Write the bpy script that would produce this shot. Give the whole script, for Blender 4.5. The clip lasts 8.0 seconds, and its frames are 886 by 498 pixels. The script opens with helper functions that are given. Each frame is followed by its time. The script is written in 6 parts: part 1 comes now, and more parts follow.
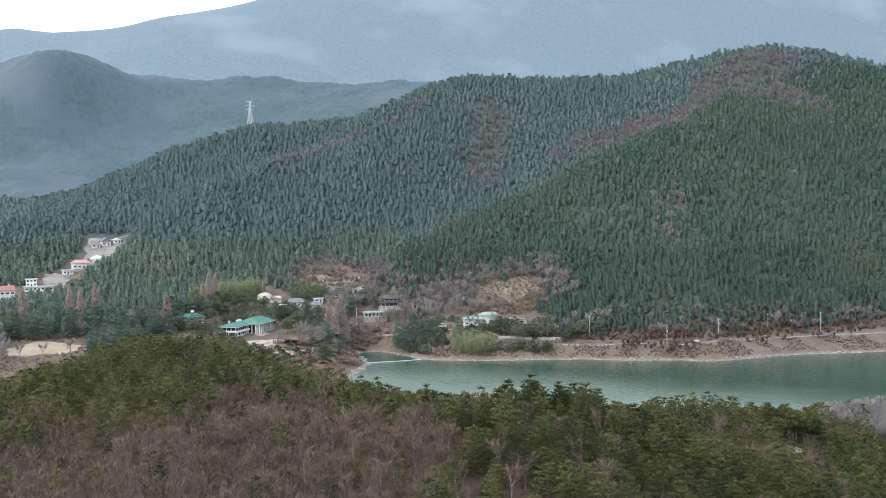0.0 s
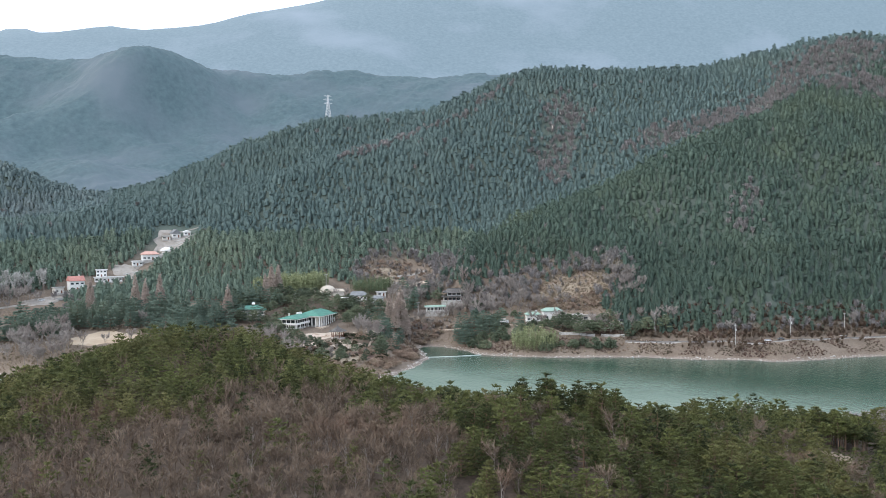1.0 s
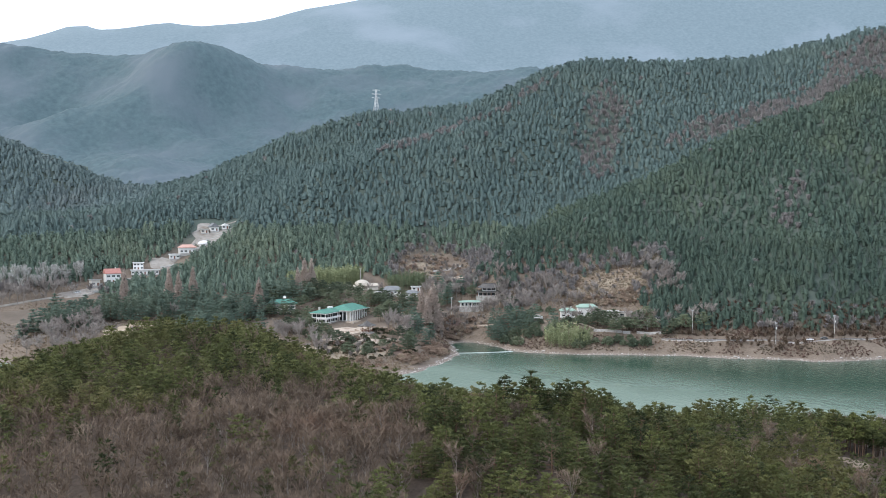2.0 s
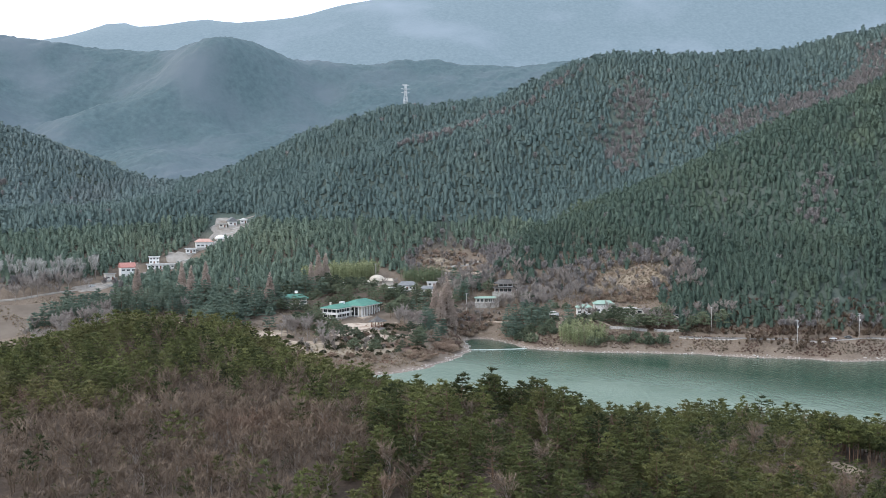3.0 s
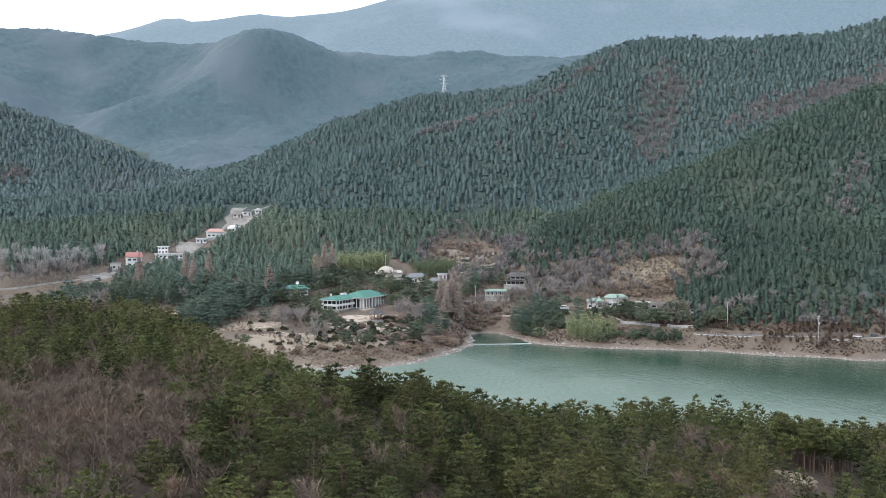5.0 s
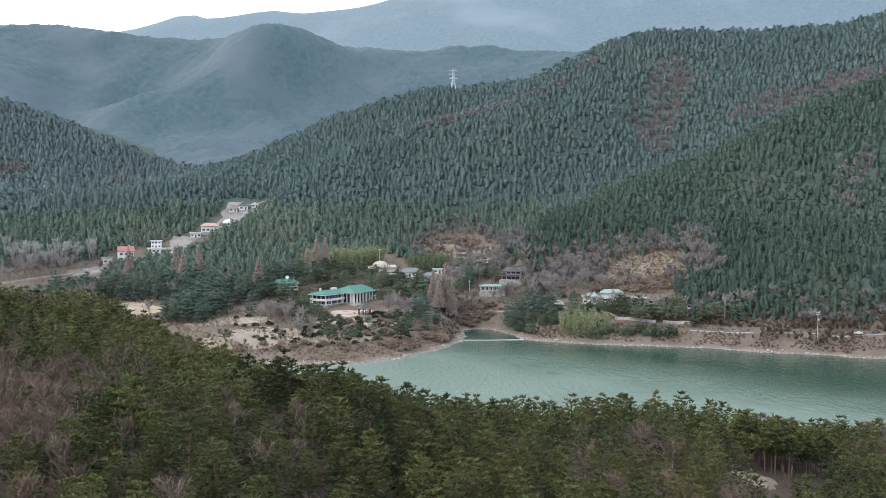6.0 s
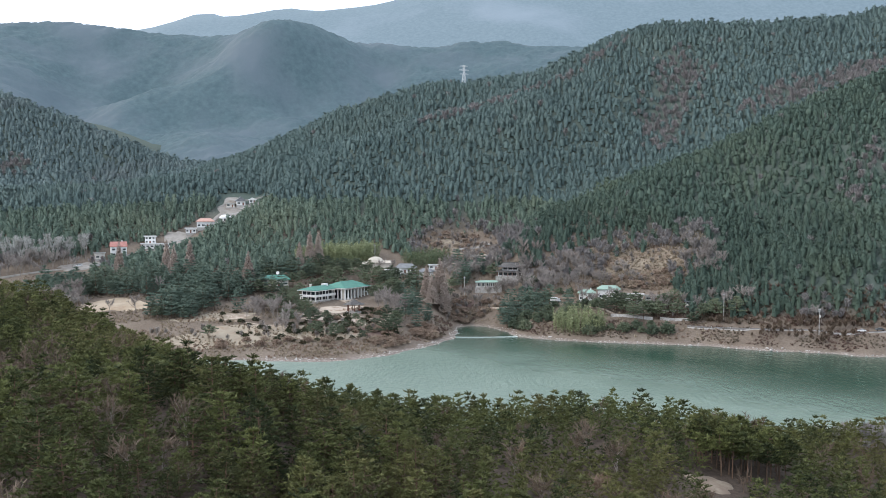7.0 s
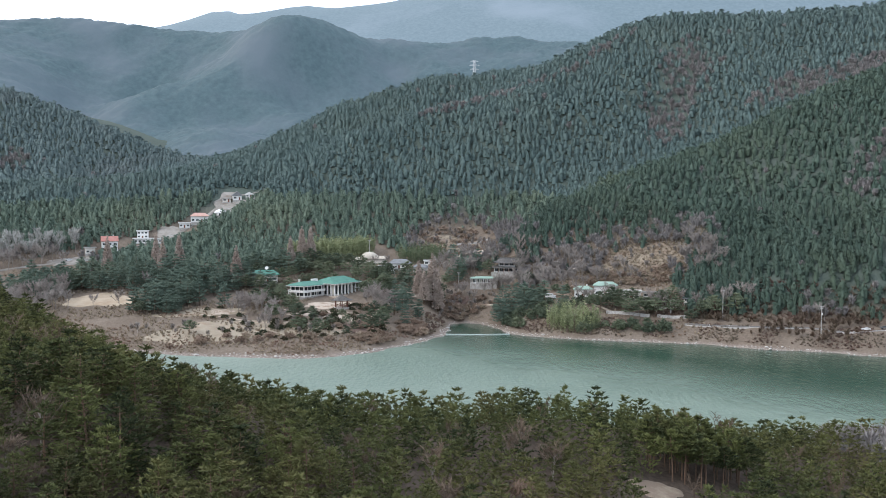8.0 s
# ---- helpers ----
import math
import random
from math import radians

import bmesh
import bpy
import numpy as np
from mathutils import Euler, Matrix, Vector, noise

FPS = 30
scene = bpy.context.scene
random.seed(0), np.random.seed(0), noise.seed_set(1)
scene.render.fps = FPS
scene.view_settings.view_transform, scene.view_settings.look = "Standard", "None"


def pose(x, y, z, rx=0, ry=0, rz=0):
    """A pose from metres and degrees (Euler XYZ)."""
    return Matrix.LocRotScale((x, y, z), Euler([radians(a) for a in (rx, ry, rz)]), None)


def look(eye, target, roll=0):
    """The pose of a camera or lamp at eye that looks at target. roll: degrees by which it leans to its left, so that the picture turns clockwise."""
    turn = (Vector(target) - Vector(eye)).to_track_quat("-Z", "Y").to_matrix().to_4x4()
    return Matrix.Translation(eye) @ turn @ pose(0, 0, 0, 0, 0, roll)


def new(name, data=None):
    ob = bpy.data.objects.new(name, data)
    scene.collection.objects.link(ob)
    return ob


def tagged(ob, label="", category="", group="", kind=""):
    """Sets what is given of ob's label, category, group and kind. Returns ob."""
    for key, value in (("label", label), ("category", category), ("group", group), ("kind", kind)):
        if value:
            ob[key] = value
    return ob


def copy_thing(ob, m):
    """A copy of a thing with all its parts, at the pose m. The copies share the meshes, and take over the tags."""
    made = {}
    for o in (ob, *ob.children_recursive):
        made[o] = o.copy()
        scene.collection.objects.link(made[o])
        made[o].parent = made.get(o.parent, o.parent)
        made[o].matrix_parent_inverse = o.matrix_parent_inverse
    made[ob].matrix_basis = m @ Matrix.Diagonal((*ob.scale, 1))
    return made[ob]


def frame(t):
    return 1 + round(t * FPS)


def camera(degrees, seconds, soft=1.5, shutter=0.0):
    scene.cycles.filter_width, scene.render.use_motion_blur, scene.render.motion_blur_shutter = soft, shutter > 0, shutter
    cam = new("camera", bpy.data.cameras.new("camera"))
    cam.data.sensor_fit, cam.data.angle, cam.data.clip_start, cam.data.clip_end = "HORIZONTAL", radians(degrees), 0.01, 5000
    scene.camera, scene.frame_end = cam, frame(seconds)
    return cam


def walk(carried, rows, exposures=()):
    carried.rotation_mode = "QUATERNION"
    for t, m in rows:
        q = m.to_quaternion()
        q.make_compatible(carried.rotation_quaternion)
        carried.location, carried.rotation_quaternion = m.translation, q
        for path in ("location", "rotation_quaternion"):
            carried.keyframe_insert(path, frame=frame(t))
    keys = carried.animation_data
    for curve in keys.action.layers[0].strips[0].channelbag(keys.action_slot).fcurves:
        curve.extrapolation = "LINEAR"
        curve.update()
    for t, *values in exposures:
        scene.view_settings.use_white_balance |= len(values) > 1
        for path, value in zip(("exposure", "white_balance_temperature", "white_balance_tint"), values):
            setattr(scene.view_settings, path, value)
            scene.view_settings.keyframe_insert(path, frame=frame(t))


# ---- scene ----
cam = camera(46.0, 8.0, soft=0.8)
PATH = [
    (0.0, (-159.89, -80.79, 92.18), (-128.46, 14.09, 88.97), -0.67),
    (0.5, (-149.30, -78.68, 91.52), (-122.54, 17.62, 88.16), -0.51),
    (1.0, (-138.92, -76.42, 90.89), (-115.80, 20.80, 87.28), -0.43),
    (1.5, (-128.72, -73.68, 90.13), (-108.72, 24.22, 86.36), -0.32),
    (2.0, (-118.41, -70.21, 89.34), (-101.07, 28.19, 85.38), -0.27),
    (2.4, (-110.14, -67.06, 88.62), (-94.60, 31.64, 84.53), -0.23),
    (2.8, (-101.92, -63.71, 87.80), (-87.96, 35.22, 83.62), -0.19),
    (3.2, (-93.72, -60.18, 86.93), (-81.18, 38.94, 82.67), -0.15),
    (3.5, (-87.55, -57.40, 86.28), (-76.04, 41.84, 81.95), -0.14),
    (4.0, (-77.28, -52.48, 85.16), (-67.44, 46.94, 80.72), -0.12),
    (4.5, (-67.15, -47.21, 83.85), (-58.92, 52.35, 79.39), -0.06),
    (5.0, (-57.19, -41.62, 82.32), (-50.32, 58.04, 77.80), -0.01),
    (5.5, (-47.36, -35.76, 80.68), (-41.62, 63.97, 76.06), 0.00),
    (6.0, (-37.60, -29.61, 79.04), (-32.95, 70.17, 74.37), -0.01),
    (6.5, (-27.92, -23.14, 77.42), (-24.44, 76.69, 72.77), -0.03),
    (7.0, (-18.34, -16.11, 75.76), (-16.06, 83.75, 71.04), -0.04),
    (7.5, (-8.96, -8.27, 73.98), (-7.82, 91.61, 69.20), 0.00),
    (8.0, (0.00, 0.00, 72.12), (0.00, 99.89, 67.38), 0.04),
]
walk(cam, [(t, look(eye, target, roll)) for t, eye, target, roll in PATH], exposures=[(0.0, 0.10), (2.0, 0.05), (4.5, 0.0), (6.0, -0.01), (8.0, -0.07)])

# ---------------------------------------------------------------- daylight
world = bpy.data.worlds.new("overcast_sky")
scene.world = world
world.use_nodes = True
wn, wl = world.node_tree.nodes, world.node_tree.links
wn.clear()
w_sky = wn.new("ShaderNodeTexSky")
w_sky.sky_type, w_sky.sun_disc = "NISHITA", False
w_sky.sun_elevation, w_sky.sun_rotation = radians(32), radians(-60)
w_sky.dust_density, w_sky.air_density = 4.0, 1.0
w_sky_bg = wn.new("ShaderNodeBackground")
w_sky_bg.inputs["Strength"].default_value = 0.06
wl.new(w_sky.outputs["Color"], w_sky_bg.inputs["Color"])
w_cloud = wn.new("ShaderNodeBackground")          # the even layer of cloud under that sky
w_cloud.inputs["Color"].default_value = (0.83, 0.93, 1.09, 1)
w_cloud.inputs["Strength"].default_value = 1.3
w_add = wn.new("ShaderNodeAddShader")
wl.new(w_sky_bg.outputs[0], w_add.inputs[0])
wl.new(w_cloud.outputs[0], w_add.inputs[1])
w_out = wn.new("ShaderNodeOutputWorld")
wl.new(w_add.outputs[0], w_out.inputs["Surface"])

sun_data = bpy.data.lights.new("sun", "SUN")
sun_data.energy, sun_data.angle, sun_data.color = 1.5, radians(12), (1.0, 0.97, 0.93)
sun = new("sun", sun_data)
sun.matrix_world = look((-300, 150, 260), (0, 320, 0))

# ---------------------------------------------------------------- materials
def _nodes(name):
    m = bpy.data.materials.new(name)
    m.use_nodes = True
    n, l = m.node_tree.nodes, m.node_tree.links
    b = n["Principled BSDF"]
    return m, n, l, b


def _mix(n, l, fac, a, b, mode="MIX"):
    x = n.new("ShaderNodeMix")
    x.data_type, x.blend_type = "RGBA", mode
    for sock, v in ((x.inputs[0], fac), (x.inputs[6], a), (x.inputs[7], b)):
        if hasattr(v, "links"):
            l.new(v, sock)
        else:
            sock.default_value = v if isinstance(v, float) else (*v[:3], 1)
    return x.outputs[2]


def _noise(n, l, scale, detail=4.0, rough=0.6, coords=None):
    t = n.new("ShaderNodeTexNoise")
    t.inputs["Scale"].default_value, t.inputs["Detail"].default_value, t.inputs["Roughness"].default_value = scale, detail, rough
    l.new(coords, t.inputs["Vector"])
    return t.outputs["Fac"]


def _ramp(n, l, src, lo, hi):
    r = n.new("ShaderNodeMapRange")
    r.inputs[1].default_value, r.inputs[2].default_value = lo, hi
    l.new(src, r.inputs[0])
    return r.outputs[0]


def _pos(n):
    return n.new("ShaderNodeNewGeometry").outputs["Position"]


def foliage(name, dark, light, patch, patch_scale=0.03, rough=0.75, air=None, low=0.52, high=0.72, soft=0.0):
    """Needles or leaves: varies tuft by tuft, plant by plant, and in broad patches. air: glow that stands for far haze,
    on a backdrop.
    """
    m, n, l, b = _nodes(name)
    g = n.new("ShaderNodeNewGeometry")
    info = n.new("ShaderNodeObjectInfo")
    att = n.new("ShaderNodeAttribute")
    att.attribute_name = "tint"
    s = n.new("ShaderNodeMath")
    s.operation = "ADD"
    l.new(info.outputs["Random"], s.inputs[0])
    l.new(att.outputs["Fac"], s.inputs[1])
    f = n.new("ShaderNodeMath")
    f.operation = "FRACT"
    l.new(s.outputs[0], f.inputs[0])
    avg = n.new("ShaderNodeMath")
    avg.operation = "MULTIPLY_ADD"
    avg.inputs[1].default_value = 0.3
    l.new(g.outputs["Random Per Island"], avg.inputs[0])
    half = n.new("ShaderNodeMath")
    half.operation = "MULTIPLY"
    half.inputs[1].default_value = 0.7
    l.new(f.outputs[0], half.inputs[0])
    l.new(half.outputs[0], avg.inputs[2])
    c = _mix(n, l, avg.outputs[0], dark, light)
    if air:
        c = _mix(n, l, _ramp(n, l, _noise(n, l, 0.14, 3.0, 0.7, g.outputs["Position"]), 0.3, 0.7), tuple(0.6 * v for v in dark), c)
    broad = _ramp(n, l, _noise(n, l, patch_scale, 3.0, 0.55, g.outputs["Position"]), low, high)
    c = _mix(n, l, broad, c, patch)
    l.new(c, b.inputs["Base Color"])
    b.inputs["Roughness"].default_value = rough
    b.inputs["Specular IOR Level"].default_value = 0.25
    if soft:
        # a crown of fine needles scatters light as one rounded mass, not as single blades
        lean = n.new("ShaderNodeMix")
        lean.data_type = "VECTOR"
        lean.inputs[0].default_value = soft
        lean.inputs[5].default_value = (-0.2, -0.35, 0.92)
        l.new(g.outputs["Normal"], lean.inputs[4])
        unit = n.new("ShaderNodeVectorMath")
        unit.operation = "NORMALIZE"
        l.new(lean.outputs[1], unit.inputs[0])
        l.new(unit.outputs[0], b.inputs["Normal"])
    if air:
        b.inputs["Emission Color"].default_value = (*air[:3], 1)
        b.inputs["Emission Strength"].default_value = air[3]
    return m


def surface(name, a, b2, scale=0.6, rough=0.85, fine=9.0, bump=0.15, dirt=None, dirt_scale=0.15, metal=0.0, spec=0.3, low=0.35, high=0.65, d_low=0.52, d_high=0.7):
    """A plain surface with grain at two scales, stains and a fine relief."""
    m, n, l, b = _nodes(name)
    co = n.new("ShaderNodeTexCoord").outputs["Object"]
    big = _ramp(n, l, _noise(n, l, scale, 5.0, 0.6, co), low, high)
    c = _mix(n, l, big, a, b2)
    grain = _noise(n, l, fine, 6.0, 0.7, co)
    c = _mix(n, l, 0.35, c, _mix(n, l, grain, tuple(v * 0.55 for v in a), tuple(min(1, v * 1.35) for v in b2)))
    if dirt:
        c = _mix(n, l, _ramp(n, l, _noise(n, l, dirt_scale, 6.0, 0.7, co), d_low, d_high), c, dirt)
    l.new(c, b.inputs["Base Color"])
    b.inputs["Roughness"].default_value, b.inputs["Metallic"].default_value = rough, metal
    b.inputs["Specular IOR Level"].default_value = spec
    if bump:
        bp = n.new("ShaderNodeBump")
        bp.inputs["Strength"].default_value, bp.inputs["Distance"].default_value = bump, 0.05
        l.new(grain, bp.inputs["Height"])
        l.new(bp.outputs[0], b.inputs["Normal"])
    return m


def glass(name):
    m, n, l, b = _nodes(name)
    b.inputs["Base Color"].default_value = (0.03, 0.04, 0.045, 1)
    b.inputs["Roughness"].default_value = 0.06
    b.inputs["Specular IOR Level"].default_value = 0.6
    return m


M_PINE = foliage("pine_needles", (0.013, 0.023, 0.009), (0.148, 0.161, 0.055), (0.160, 0.144, 0.056), 0.03, low=0.49, high=0.72)
# crest pines: yellower needles, also brightened to stand for their lit crowns
M_PINE_CREST = foliage("lit_crest_pine_needles", (0.045, 0.060, 0.022), (0.205, 0.210, 0.080), (0.205, 0.180, 0.080), 0.03, soft=0.08, low=0.46, high=0.68)
# FAR and PALE hold distance haze in their base colour, MID and FOOT less
M_PINE_FAR = foliage("hazed_hillside_pine_needles", (0.090, 0.137, 0.130), (0.126, 0.180, 0.168), (0.130, 0.178, 0.156), 0.012, soft=0.78, low=0.52, high=0.75)
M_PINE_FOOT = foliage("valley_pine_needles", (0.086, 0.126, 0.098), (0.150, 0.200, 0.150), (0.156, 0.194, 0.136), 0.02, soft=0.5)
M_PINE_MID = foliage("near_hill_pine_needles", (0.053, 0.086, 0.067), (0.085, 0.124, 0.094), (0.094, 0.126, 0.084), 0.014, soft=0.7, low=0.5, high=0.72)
M_PINE_PALE = foliage("hazed_far_valley_pine_needles", (0.110, 0.156, 0.154), (0.150, 0.200, 0.194), (0.166, 0.192, 0.188), 0.012, soft=0.6)
M_PINE_GARDEN = foliage("garden_pine_needles", (0.052, 0.074, 0.050), (0.180, 0.205, 0.128), (0.165, 0.180, 0.112), soft=0.28)
M_TWIG = foliage("bare_twigs", (0.088, 0.062, 0.045), (0.245, 0.184, 0.136), (0.185, 0.118, 0.084), 0.03)
M_TWIG_GREY = foliage("grey_bare_twigs", (0.20, 0.175, 0.16), (0.36, 0.32, 0.29), (0.29, 0.24, 0.215), 0.05, soft=0.3)
M_TWIG_PALE = foliage("pale_poplar_twigs", (0.30, 0.295, 0.275), (0.48, 0.47, 0.44), (0.38, 0.37, 0.345), 0.05, soft=0.3)
M_TWIG_PINK = foliage("reddish_bare_twigs", (0.215, 0.194, 0.190), (0.300, 0.274, 0.264), (0.255, 0.237, 0.226), 0.05, soft=0.6)
M_REDWOOD = foliage("dry_redwood_needles", (0.29, 0.226, 0.190), (0.47, 0.388, 0.333), (0.38, 0.308, 0.263), soft=0.25)
M_BAMBOO = foliage("bamboo_leaves", (0.110, 0.140, 0.066), (0.37, 0.39, 0.215), (0.19, 0.22, 0.12), 0.10, soft=0.15)
M_BAMBOO_GREEN = foliage("green_bamboo_leaves", (0.075, 0.105, 0.058), (0.185, 0.215, 0.120), (0.12, 0.15, 0.085), 0.10, soft=0.2)
M_SHRUB = foliage("shrub_leaves", (0.03, 0.04, 0.022), (0.08, 0.085, 0.045), (0.12, 0.07, 0.05), 0.2)
M_AZALEA = foliage("rusty_shrub_twigs", (0.19, 0.130, 0.098), (0.36, 0.270, 0.205), (0.31, 0.255, 0.185), 0.12, soft=0.3)
M_SCRUB = foliage("bank_scrub_twigs", (0.105, 0.067, 0.054), (0.215, 0.146, 0.116), (0.16, 0.13, 0.096), 0.06, low=0.45, high=0.6)
M_DRYGRASS = foliage("dry_grass_blades", (0.20, 0.155, 0.11), (0.42, 0.345, 0.25), (0.27, 0.18, 0.13), 0.06)
M_BANKGRASS = foliage("bank_grass_and_twigs", (0.20, 0.145, 0.105), (0.42, 0.345, 0.25), (0.24, 0.145, 0.11), 0.09, low=0.45, high=0.6)
M_BARK = surface("pine_bark", (0.10, 0.065, 0.045), (0.20, 0.13, 0.09), 1.5, 0.9, 12, 0.4)
M_BARK_GREY = surface("grey_bark", (0.20, 0.17, 0.15), (0.34, 0.30, 0.27), 1.5, 0.9, 12, 0.4)
# blue haze of the distance, given to both ranges as emission
HAZE_GLOW2 = (0.15, 0.250, 0.345, 0.30)
M_HILL2 = foliage("second_range_haze_woods", (0.050, 0.082, 0.086), (0.082, 0.120, 0.120), (0.088, 0.104, 0.116), 0.0075, air=HAZE_GLOW2, low=0.45, high=0.68)
M_HILL3 = foliage("far_mountain_haze_woods", (0.08, 0.10, 0.12), (0.12, 0.14, 0.16), (0.14, 0.15, 0.18), 0.004, air=(0.25, 0.385, 0.475, 0.56))


def ground_material():
    m, n, l, b = _nodes("forest_floor_and_soil")
    p = _pos(n)
    a = _ramp(n, l, _noise(n, l, 0.05, 5.0, 0.6, p), 0.38, 0.62)
    c = _mix(n, l, a, (0.125, 0.098, 0.080), (0.215, 0.176, 0.145))
    g = _noise(n, l, 0.9, 6.0, 0.7, p)
    c = _mix(n, l, 0.45, c, _mix(n, l, _ramp(n, l, g, 0.3, 0.7), (0.085, 0.065, 0.05), (0.33, 0.26, 0.195)))
    # leaf litter under the near ridge woods, darkened to hold the trees' shade
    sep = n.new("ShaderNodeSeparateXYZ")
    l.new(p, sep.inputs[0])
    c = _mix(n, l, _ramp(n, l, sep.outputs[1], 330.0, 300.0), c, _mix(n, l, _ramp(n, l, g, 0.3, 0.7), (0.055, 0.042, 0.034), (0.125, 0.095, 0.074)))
    # bare slopes near the shore: reddish soil and stones, by height over the water
    wob = n.new("ShaderNodeMath")
    wob.operation = "MULTIPLY_ADD"
    wob.inputs[1].default_value = 3.0
    l.new(_noise(n, l, 0.12, 4.0, 0.6, p), wob.inputs[0])
    l.new(sep.outputs[2], wob.inputs[2])
    shore = _ramp(n, l, wob.outputs[0], 2.7, 1.7)
    c = _mix(n, l, shore, c, _mix(n, l, _ramp(n, l, g, 0.35, 0.65), (0.17, 0.135, 0.115), (0.34, 0.285, 0.25)))
    # green undergrowth and moss under the woods of the high slopes
    low = n.new("ShaderNodeMath")
    low.operation = "MULTIPLY"
    l.new(_ramp(n, l, sep.outputs[2], 14.0, 24.0), low.inputs[0])
    l.new(_ramp(n, l, sep.outputs[0], 135.0, 165.0), low.inputs[1])
    east = n.new("ShaderNodeMath")
    east.operation = "MULTIPLY"
    l.new(low.outputs[0], east.inputs[0])
    l.new(_ramp(n, l, sep.outputs[1], 500.0, 520.0), east.inputs[1])
    green = n.new("ShaderNodeMath")
    green.operation = "MAXIMUM"
    l.new(_ramp(n, l, sep.outputs[2], 52.0, 72.0), green.inputs[0])
    l.new(east.outputs[0], green.inputs[1])
    c = _mix(n, l, green.outputs[0], c, _mix(n, l, g, (0.075, 0.098, 0.082), (0.125, 0.150, 0.128)))
    l.new(c, b.inputs["Base Color"])
    b.inputs["Roughness"].default_value = 0.95
    b.inputs["Specular IOR Level"].default_value = 0.15
    bp = n.new("ShaderNodeBump")
    bp.inputs["Strength"].default_value, bp.inputs["Distance"].default_value = 0.6, 0.4
    l.new(g, bp.inputs["Height"])
    l.new(bp.outputs[0], b.inputs["Normal"])
    return m


def water_material():
    m, n, l, b = _nodes("green_lake_water")
    p = _pos(n)
    b.inputs["IOR"].default_value = 1.33
    # ripples are strongest where the wind reaches the open lake
    dot = n.new("ShaderNodeVectorMath")
    dot.operation = "DOT_PRODUCT"
    dot.inputs[1].default_value = (1.1, 1.0, 0.0)
    l.new(p, dot.inputs[0])
    wind = n.new("ShaderNodeMath")
    wind.operation = "MULTIPLY_ADD"
    wind.inputs[1].default_value = 70.0
    l.new(_noise(n, l, 0.018, 3.0, 0.55, p), wind.inputs[0])
    l.new(dot.outputs["Value"], wind.inputs[2])
    gust_sky = _ramp(n, l, wind.outputs[0], 625.0, 500.0)
    # reflections put into the colour: pale sky on open water, dark hill by the shore
    sky_tone = _ramp(n, l, _noise(n, l, 0.012, 3.0, 0.5, p), 0.35, 0.65)
    c = _mix(n, l, gust_sky, (0.030, 0.078, 0.054), _mix(n, l, sky_tone, (0.160, 0.222, 0.178), (0.212, 0.276, 0.226)))
    l.new(c, b.inputs["Base Color"])
    rr = n.new("ShaderNodeMapRange")
    rr.inputs[3].default_value, rr.inputs[4].default_value = 0.06, 0.32
    l.new(gust_sky, rr.inputs[0])
    l.new(rr.outputs[0], b.inputs["Roughness"])
    mp = n.new("ShaderNodeMapping")
    mp.inputs["Rotation"].default_value = (0, 0, radians(-22))
    mp.inputs["Scale"].default_value = (0.40, 0.15, 1)
    l.new(p, mp.inputs[0])
    r1 = _noise(n, l, 1.0, 4.0, 0.6, mp.outputs[0])
    amp = n.new("ShaderNodeMath")
    amp.operation = "MULTIPLY_ADD"
    amp.inputs[1].default_value, amp.inputs[2].default_value = 0.70, 0.30
    l.new(gust_sky, amp.inputs[0])
    h = n.new("ShaderNodeMath")
    h.operation = "MULTIPLY"
    l.new(r1, h.inputs[0])
    l.new(amp.outputs[0], h.inputs[1])
    bp = n.new("ShaderNodeBump")
    bp.inputs["Strength"].default_value, bp.inputs["Distance"].default_value = 1.0, 1.05
    l.new(h.outputs[0], bp.inputs["Height"])
    l.new(bp.outputs[0], b.inputs["Normal"])
    return m


M_GROUND = ground_material()
M_WATER = water_material()

# ---------------------------------------------------------------- lie of the land
WATER = 0.0
# ridges, spurs, valley lines and shores, each as x, y, height of the ground
NEAR_RIDGE = [
    # ridge under the camera, falling to the east
    [(-520, 250, 20), (-330, 262, 25), (-230, 250, 29), (-145, 236, 52.5), (-100, 188, 36), (-52, 152, 44), (-12, 182, 29.5),
     (25, 216, 26.5), (77, 240, 13.5), (146, 266, 9), (220, 285, 9), (330, 290, 5)],
    [(-200, 150, 29), (-150, 165, 38), (-97, 125, 41), (-60, 108, 39), (-23, 145, 31.5), (10, 172, 24), (40, 181, 19.5), (90, 195, 8)],
    [(-300, 40, 14), (-120, 30, 18), (0, 40, 14), (150, 80, 4), (300, 120, 2)],
    [(-300, -150, 5), (0, -150, 5), (300, -100, 0)],
    [(-120, 275, 46), (-92, 268, 32), (-60, 230, 29), (-20, 235, 17)],
]
LAKE = [
    # near shore of the lake and its bed
    [(-520, 420, 0), (-300, 420, 0), (-200, 390, 0), (-120, 352, 0), (-60, 312, 0), (0, 290, 0), (60, 288, 0), (120, 305, 0), (200, 325, 0), (330, 330, 0), (520, 330, 0)],
    [(-420, 550, -3), (-300, 550, -3), (-270, 545, -2.5)],
    [(-420, 480, -5), (-260, 470, -6), (-140, 420, -7), (-40, 400, -8), (60, 410, -8), (160, 410, -8), (300, 405, -8), (500, 410, -8)],
    [(-60, 452, -2.5), (-20, 478, -3), (0, 520, -3), (18, 548, -2.5), (17, 575, -2.5), (14, 598, -1.8)],
    [(40, 528, -2.5), (84, 518, -2.2), (132, 505, -2.2), (184, 478, -2.2), (206, 465, -2.2), (261, 470, -2.2), (327, 461, -2.2)],
]
